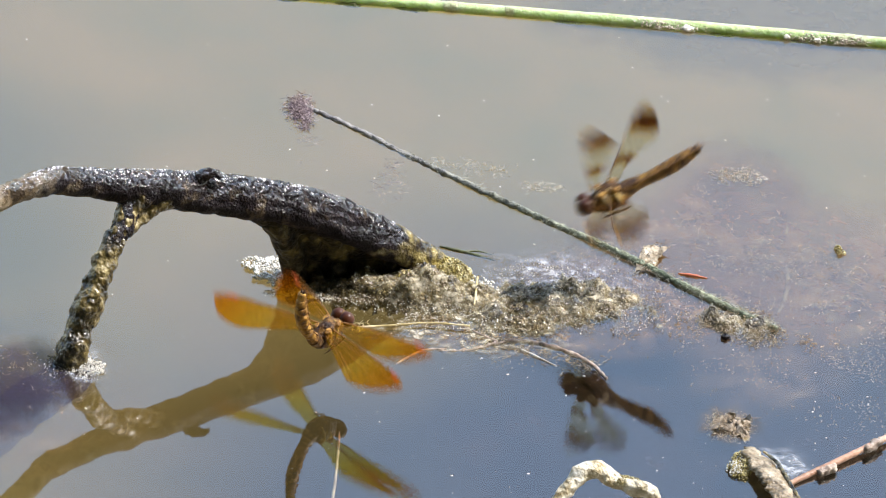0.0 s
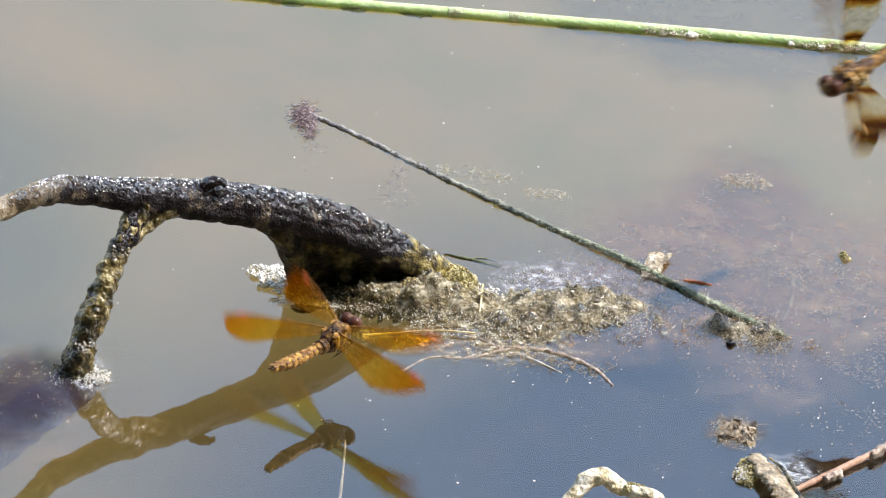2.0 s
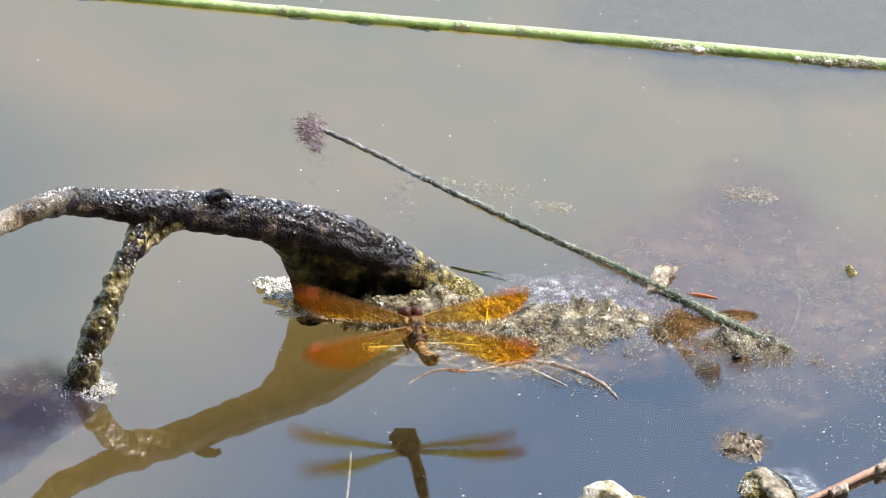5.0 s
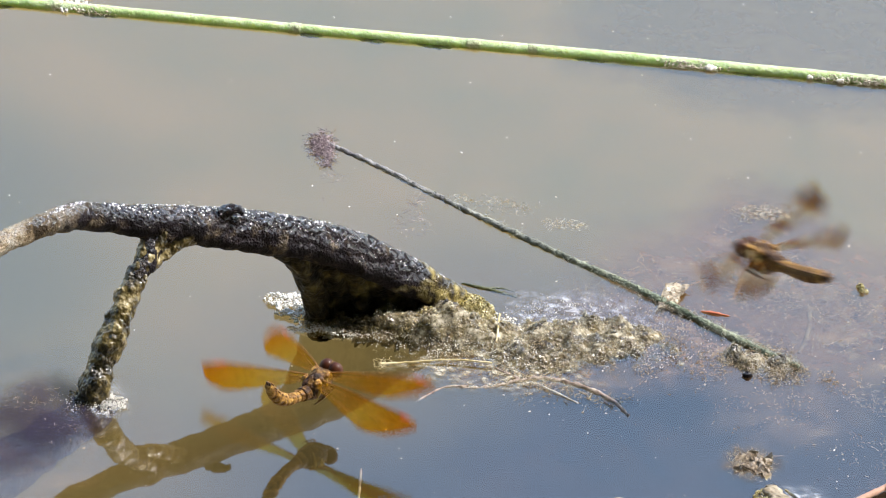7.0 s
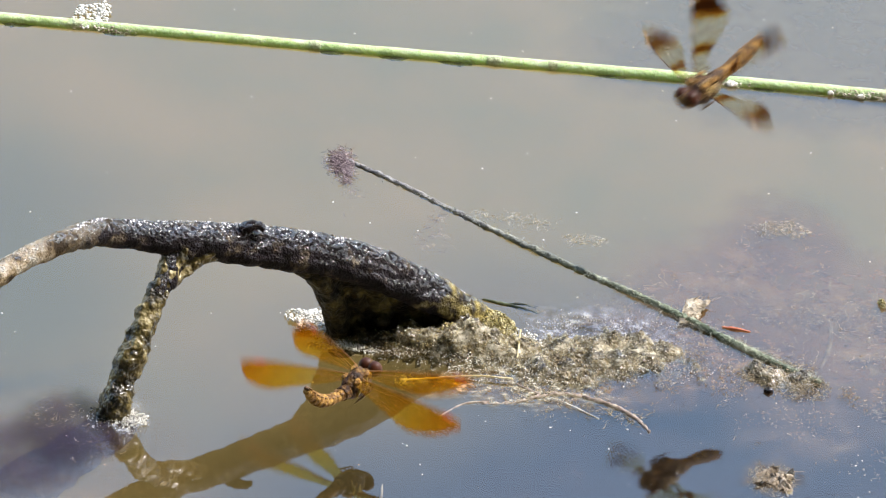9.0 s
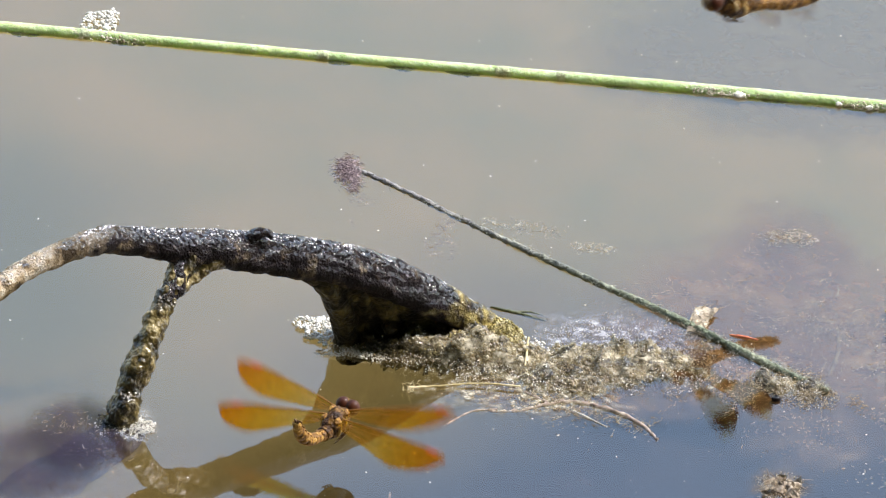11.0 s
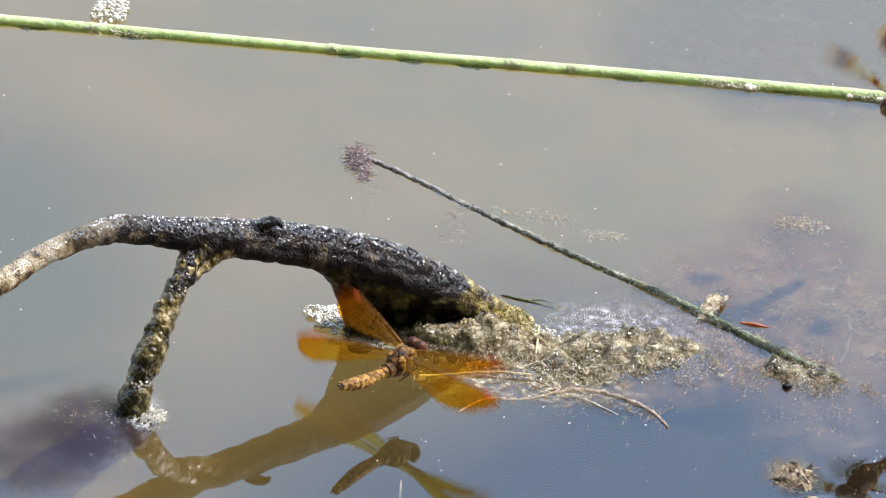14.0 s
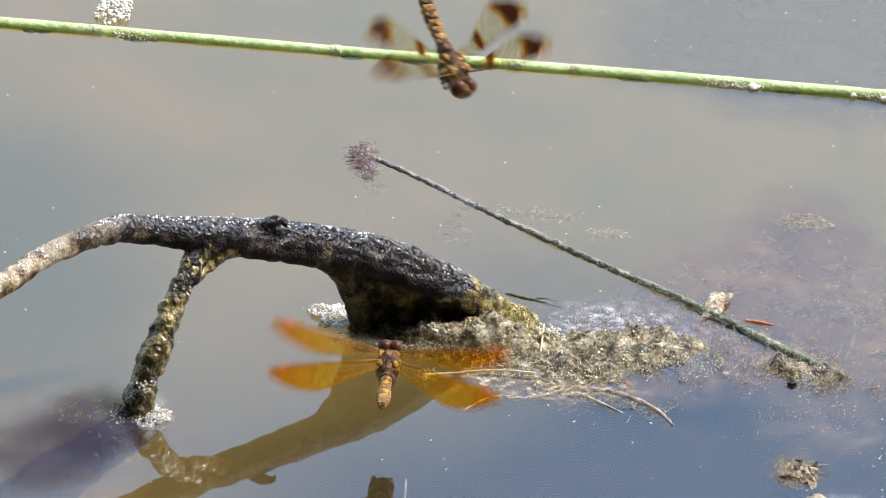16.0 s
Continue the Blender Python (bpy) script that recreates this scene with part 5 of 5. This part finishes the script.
SPOTTED_ROWS = [
    (0.00, 25.6, -10.6, 17.9, 192, -24, 0),
    (0.10, 14.4, -12.3, 12.2, 221, 7, 0),
    (0.20, 5.1, -14.7, 12.4, 189, 0, -65),
    (0.30, 2.8, -14.7, 19.0, 157, 18, 0),
    (0.40, 4.4, -8.2, 32.4, 197, 15, 0),
    (0.50, 2.5, 21.7, 47.0, 204, -10, 0),
    (0.60, -5.8, 33.5, 41.0, 211, 5, 0),
    (0.70, -42.2, 46.8, 36.0, 218, 5, 0),
    (0.80, -58.9, 51.9, 38.0, 225, 5, 0),
    (1.00, -76.1, 63.4, 40.0, 239, 5, 0),
    (1.30, -67.7, 65.9, 40.0, 260, 5, 0),
    (1.40, -60.7, 53.7, 36.0, 267, 5, 0),
    (1.50, -43.7, 35.4, 37.0, 273, 5, 0),
    (1.60, -9.0, 13.9, 38.9, 280, 12, 0),
    (1.70, 10.2, 8.9, 36.3, 287, 11, 0),
    (1.80, 28.3, 4.7, 34.3, 283, -7, 0),
    (1.90, 46.7, 1.3, 33.6, 271, -7, 0),
    (2.00, 61.0, 1.4, 36.8, 224, -8, 0),
    (2.10, 67.0, 3.9, 38.3, 240, 14, 0),
    (2.20, 61.5, 3.6, 32.1, 227, 12, 0),
    (2.30, 50.6, 0.4, 27.8, 215, -5, 0),
    (2.40, 41.3, -2.3, 19.8, 204, -6, 0),
    (2.50, 32.3, -5.2, 12.7, 206, -5, 0),
    (2.60, 22.5, -10.9, 8.6, 144, -6, 0),
    (2.70, 14.2, -12.9, 12.2, 137, 0, -65),
    (2.80, 16.4, -17.2, 27.3, 130, -6, 0),
    (2.90, 19.8, -14.2, 37.1, 210, -1, 0),
    (3.00, 16.3, -12.6, 37.6, 214, -20, 0),
    (3.10, -1.0, -15.5, 36.6, 210, -7, 0),
    (3.20, -25.1, -22.7, 30.5, 203, -7, 0),
    (3.30, -50.6, -29.2, 18.3, 204, -13, 0),
    (3.50, -89.7, -45.8, 11.2, 209, -5, 0),
    (3.80, -86.1, -52.3, 6.7, 289, 11, 0),
    (3.90, -72.6, -49.9, 7.0, 327, 13, 0),
    (4.00, -57.0, -61.0, 4.8, 318, 1, 0),
    (4.10, -39.3, -46.8, 5.9, 306, 15, 0),
    (4.20, -21.4, -34.1, 7.1, 335, 9, 0),
    (4.60, 0.4, 1.3, 25.0, 255, 3, 0),
    (5.20, 50.6, 63.5, 40.0, 209, -1, 0),
    (5.80, 50.2, 17.9, 30.0, 213, 2, 0),
    (6.10, 29.5, -0.4, 15.5, 210, 1, 0),
    (6.30, 13.2, -12.8, 15.0, 206, 0, -65),
    (6.40, 15.0, -19.5, 23.4, 211, 15, 0),
    (6.50, 20.8, -22.4, 29.8, 226, -5, 0),
    (6.60, 34.2, -20.4, 27.8, 220, 9, 0),
    (6.70, 40.3, -22.5, 25.8, 164, 7, 0),
    (6.80, 54.6, -27.7, 24.2, 148, -9, 0),
    (6.90, 54.8, -31.3, 26.3, 124, -15, 0),
    (7.00, 45.0, -30.2, 26.5, 128, -8, 0),
    (7.10, 30.4, -20.8, 23.8, 120, -17, 0),
    (7.20, 18.6, -14.4, 20.1, 140, -11, 0),
    (7.30, 12.4, -8.5, 14.3, 108, -5, 0),
    (7.40, 5.0, -5.5, 12.7, 106, 13, 0),
    (7.50, 1.0, 6.4, 14.5, 123, 7, 0),
    (7.60, -4.6, 28.9, 21.1, 125, -7, 0),
    (7.70, -21.4, 69.9, 29.0, 135, 5, 0),
    (7.80, -30.9, 82.9, 30.0, 146, 5, 0),
    (7.90, -41.3, 123.2, 36.0, 156, 5, 0),
    (8.00, -37.1, 167.6, 40.0, 167, 5, 0),
    (8.20, 26.4, 241.8, 45.0, 188, 5, 0),
    (8.50, 94.1, 103.7, 42.0, 219, 5, 0),
    (8.70, 67.4, 61.4, 43.0, 240, 5, 0),
    (8.80, 57.5, 29.1, 39.8, 251, 13, 0),
    (8.90, 44.7, 20.1, 38.3, 235, 3, 0),
    (9.00, 31.7, 10.5, 36.0, 234, -5, 0),
    (9.10, 26.3, 5.5, 29.3, 255, -5, 0),
    (9.20, 28.5, 2.0, 20.3, 244, -17, 0),
    (9.60, 16.6, 3.8, 12.3, 230, -7, 0),
    (10.20, 45.0, 12.6, 30.0, 214, -3, 0),
    (10.80, 44.6, 58.6, 35.0, 208, 5, 0),
    (11.30, 19.0, 25.2, 33.9, 225, 20, 0),
    (11.40, 26.5, 72.0, 36.0, 248, 14, 0),
    (11.50, 29.2, 105.5, 36.0, 266, 24, 0),
    (11.60, 36.0, 174.7, 40.0, 256, 10, 0),
    (12.20, -16.2, 263.8, 45.0, 246, 5, 0),
    (12.80, -74.7, 171.4, 42.0, 259, 5, 0),
    (12.90, -69.6, 149.8, 40.0, 261, 5, 0),
    (13.00, -53.6, 99.2, 36.0, 264, 5, 0),
    (13.10, -43.1, 56.7, 37.0, 266, 5, 0),
    (13.20, -38.5, 44.6, 42.0, 268, 5, 0),
    (13.30, -22.2, 23.5, 38.4, 271, -14, 0),
    (13.40, -4.8, 9.2, 32.0, 281, -9, 0),
    (13.50, 6.8, 8.5, 28.6, 279, -24, 0),
    (13.60, 19.7, 4.3, 28.9, 282, -11, 0),
    (13.70, 38.4, 0.6, 31.8, 277, -6, 0),
    (13.80, 55.8, 6.9, 32.6, 244, 14, 0),
    (13.90, 62.2, 13.3, 36.1, 232, 11, 0),
    (14.00, 61.5, 9.8, 35.1, 231, 8, 0),
    (14.10, 57.2, 6.6, 29.1, 233, 8, 0),
    (14.20, 48.5, 0.5, 21.7, 223, -4, 0),
    (14.30, 40.2, -1.1, 14.6, 199, -12, 0),
    (14.40, 26.4, -4.5, 11.7, 203, 4, 0),
    (14.50, 5.0, -15.0, 14.4, 182, 0, -65),
    (14.60, 3.8, -16.9, 16.2, 161, 0, -65),
    (14.70, 10.4, -11.7, 22.2, 140, -1, 0),
    (14.80, 23.5, -3.5, 29.7, 216, 7, 0),
    (14.90, 35.8, -0.3, 32.4, 212, -3, 0),
    (15.00, 44.6, 3.3, 30.1, 198, -21, 0),
    (15.10, 37.6, -2.4, 24.0, 205, -20, 0),
    (15.20, 19.2, -8.3, 23.4, 194, -3, 0),
    (15.30, -1.1, 3.2, 28.4, 192, 4, 0),
    (15.40, -17.2, 17.9, 35.3, 207, 9, 0),
    (15.50, -23.7, 46.6, 31.0, 207, 10, 0),
    (15.60, -43.0, 43.4, 42.0, 225, 5, 0),
    (15.70, -39.9, 52.0, 38.0, 243, 5, 0),
    (15.80, -36.5, 58.0, 36.0, 262, 5, 0),
    (15.90, -20.6, 10.9, 43.9, 280, 1, 0),
    (16.00, -11.3, -5.9, 43.4, 297, -23, 0),
]
# seconds, stroke, sweep of each wing
AMBER_WINGS = {}
AMBER_WINGS["fore", 1] = [(0, -15, -29), (0.5, 6, -8), (1, 22, 11), (1.5, 12, 1), (2, -11, -29), (2.5, -11, -20), (3, -17, -27), (3.5, 13, -11), (4, -3, -43), (6.5, -8, -17), (7, -17, -30), (7.5, -14, -19), (8, 3, -6), (8.5, 11, -14), (9, -12, -25), (11.5, 3, -7), (12, 7, -15), (12.5, 20, 10), (13, 12, 5), (13.5, 25, 9), (14, -3, -22), (14.5, -21, -28), (15, -7, -11), (15.5, -9, -32), (16, 24, 5)]
AMBER_WINGS["hind", 1] = [(0, 2, 9), (0.5, -10, -1), (1, 9, 25), (1.5, 12, 18), (2, -7, 12), (2.5, 2, 25), (3, -4, 18), (3.5, 4, 7), (4, 6, 12), (6.5, -7, 3), (7, -7, 12), (7.5, -7, 13), (8, -9, 7), (8.5, -5, -5), (9, -6, 11), (11.5, -8, 7), (12, -3, 0), (12.5, 11, 20), (13, -1, 19), (13.5, 10, 17), (14, -9, 5), (14.5, -4, 10), (15, -7, 5), (15.5, -11, 3), (16, 9, 18)]
AMBER_WINGS["fore", -1] = [(0, 8, -6), (0.5, 8, -16), (1, 25, 4), (1.5, 22, 6), (2, 13, -15), (2.5, 8, -32), (3, 13, -20), (3.5, 5, -3), (4, -3, -19), (6.5, 10, -10), (7, 9, -19), (7.5, 15, -8), (8, 18, -15), (8.5, 9, -12), (9, 10, -18), (11.5, 14, -16), (12, 12, 3), (12.5, 27, 1), (13, 27, -2), (13.5, 20, 13), (14, 15, -11), (14.5, 14, -13), (15, 11, -14), (15.5, 20, 2), (16, 16, 5)]
AMBER_WINGS["hind", -1] = [(0, 2, 8), (0.5, -3, 3), (1, 7, 13), (1.5, 10, 18), (2, -4, -4), (2.5, -10, -17), (3, -3, -8), (3.5, -9, 14), (4, -3, 20), (6.5, 1, 2), (7, -4, -8), (7.5, 0, 0), (8, 5, -1), (8.5, 0, 8), (9, -8, -11), (11.5, -5, -9), (12, -2, 18), (12.5, 14, 19), (13, 15, 14), (13.5, 14, 22), (14, -4, -10), (14.5, -1, -5), (15, 0, -1), (15.5, -1, 13), (16, 6, 20)]
SPOTTED_WINGS = {}
SPOTTED_WINGS["fore", 1] = [(0, 8, -19), (2, -25, -40), (2.5, 8, -40), (3, 4, -45), (4, 15, -8), (6.5, -17, -20), (7, -4, 11), (7.5, 25, -9), (8.5, 15, -8), (9, -3, -13), (11.5, 15, -8), (12.5, 15, -8), (13.5, -15, -35), (15, 2, -39), (16, 15, -8)]
SPOTTED_WINGS["hind", 1] = [(0, -2, -10), (2, -18, -40), (2.5, 9, -40), (3, 0, -37), (4, 15, 16), (6.5, -20, 6), (7, -4, 35), (7.5, 6, 18), (8.5, 15, 16), (9, 37, 34), (11.5, 15, 16), (12.5, 15, 16), (13.5, -8, 32), (15, 0, -37), (16, 15, 16)]
SPOTTED_WINGS["fore", -1] = [(0, 7, 5), (2, 80, -29), (2.5, 13, -18), (3, 16, 7), (4, 15, -8), (6.5, 41, 45), (7, 24, -13), (7.5, -6, -23), (8.5, 15, -8), (9, 8, 17), (11.5, 15, -8), (12.5, 15, -8), (13.5, 20, -40), (15, 0, 42), (16, 15, -8)]
SPOTTED_WINGS["hind", -1] = [(0, 25, 45), (2, 63, 45), (2.5, 25, 45), (3, 20, 27), (4, 15, 16), (6.5, 40, 45), (7, -4, -5), (7.5, 22, 45), (8.5, 15, 16), (9, 53, 43), (11.5, 15, 16), (12.5, 15, 16), (13.5, 34, 17), (15, 7, 45), (16, 15, 16)]


def between(table, x):
    """The values of the table's rows (x, values), eased from row to row."""
    if x <= table[0][0]:
        return table[0][1:]
    for a, b in zip(table, table[1:]):
        if x <= b[0]:
            q = (x - a[0]) / (b[0] - a[0])
            q = q * q * (3 - 2 * q)
            return [u + (v - u) * q for u, v in zip(a[1:], b[1:])]
    return table[-1][1:]


def fly_rows(fly, rows, poses, beat, bend):
    """poses: mean stroke and sweep of each wing; beat: its swing round them; bend: base angle and curl of the abdomen by its lift."""
    body, abdomen, joints, wings = fly
    walk(body, [(t, pose(x * MM, y * MM, z * MM, 0, -pitch, yaw)) for t, x, y, z, yaw, pitch, lift in rows])
    walk(abdomen, [(t, pose(-2.4 * MM, 0, 0.2 * MM, 0, between(bend, lift)[0], 0)) for t, x, y, z, yaw, pitch, lift in rows])
    chain = [[] for k in joints]
    for row in rows:
        m = Matrix.Identity(4)
        for k, (x, z, rings) in enumerate(joints):
            m = m @ pose(x * MM, 0, z * MM, 0, between(bend, row[6])[1] / len(joints), 0) @ pose(-x * MM, 0, -z * MM)
            chain[k].append((row[0], m.copy()))
    for (x, z, rings), keys in zip(joints, chain):
        for ring in rings:
            walk(ring, keys)
    for w, side, dx, tag in wings:
        keys = []
        for k in range(0, 481):
            t = k / 30
            up, back = between(poses[tag, side], t)
            up += beat * (1 if tag == "fore" else -0.9) * math.sin(2 * math.pi * 8 * t)
            keys.append((t, pose(dx * MM, side * 1.0 * MM, 1.3 * MM, side * up, 0, side * back)))
        walk(w, keys)


def motions():
    fly_rows(amber, AMBER_ROWS, AMBER_WINGS, 21, [(-50, -26, -34), (-20, -2, -8), (0, 12, 8), (20, 6, 56), (30, 12, 70), (50, 52, 50), (70, 44, 14), (90, 30, 8)])
    fly_rows(spotted, SPOTTED_ROWS, SPOTTED_WINGS, 46, [(-70, -62, -12), (0, 0, 6)])
    # the sunken reed swings about its near end
    walk(sunken, [(t, pose(0.0535, -0.0177, 0) @ pose(0, 0, 0, 0, 0, -turn) @ pose(-0.0535, 0.0177, 0)) for t, turn in ((0, 0.5), (3, 0.45), (7, 0.35), (9, 0.15), (12.5, 0), (16, 0))])
    # the floating reed swings a little
    walk(reed, [(t, pose(0, y * MM, 0.2 * MM, 0, 0, turn)) for t, y, turn in ((0, 84.5, -1.0), (1.5, 85.0, -1.6), (3, 85.2, -2.0), (7, 84.3, -1.65), (9, 84.0, -1.35), (12.5, 81.9, -1.5), (15.5, 80.5, -1.26), (16, 80.3, -1.26))])


motions()
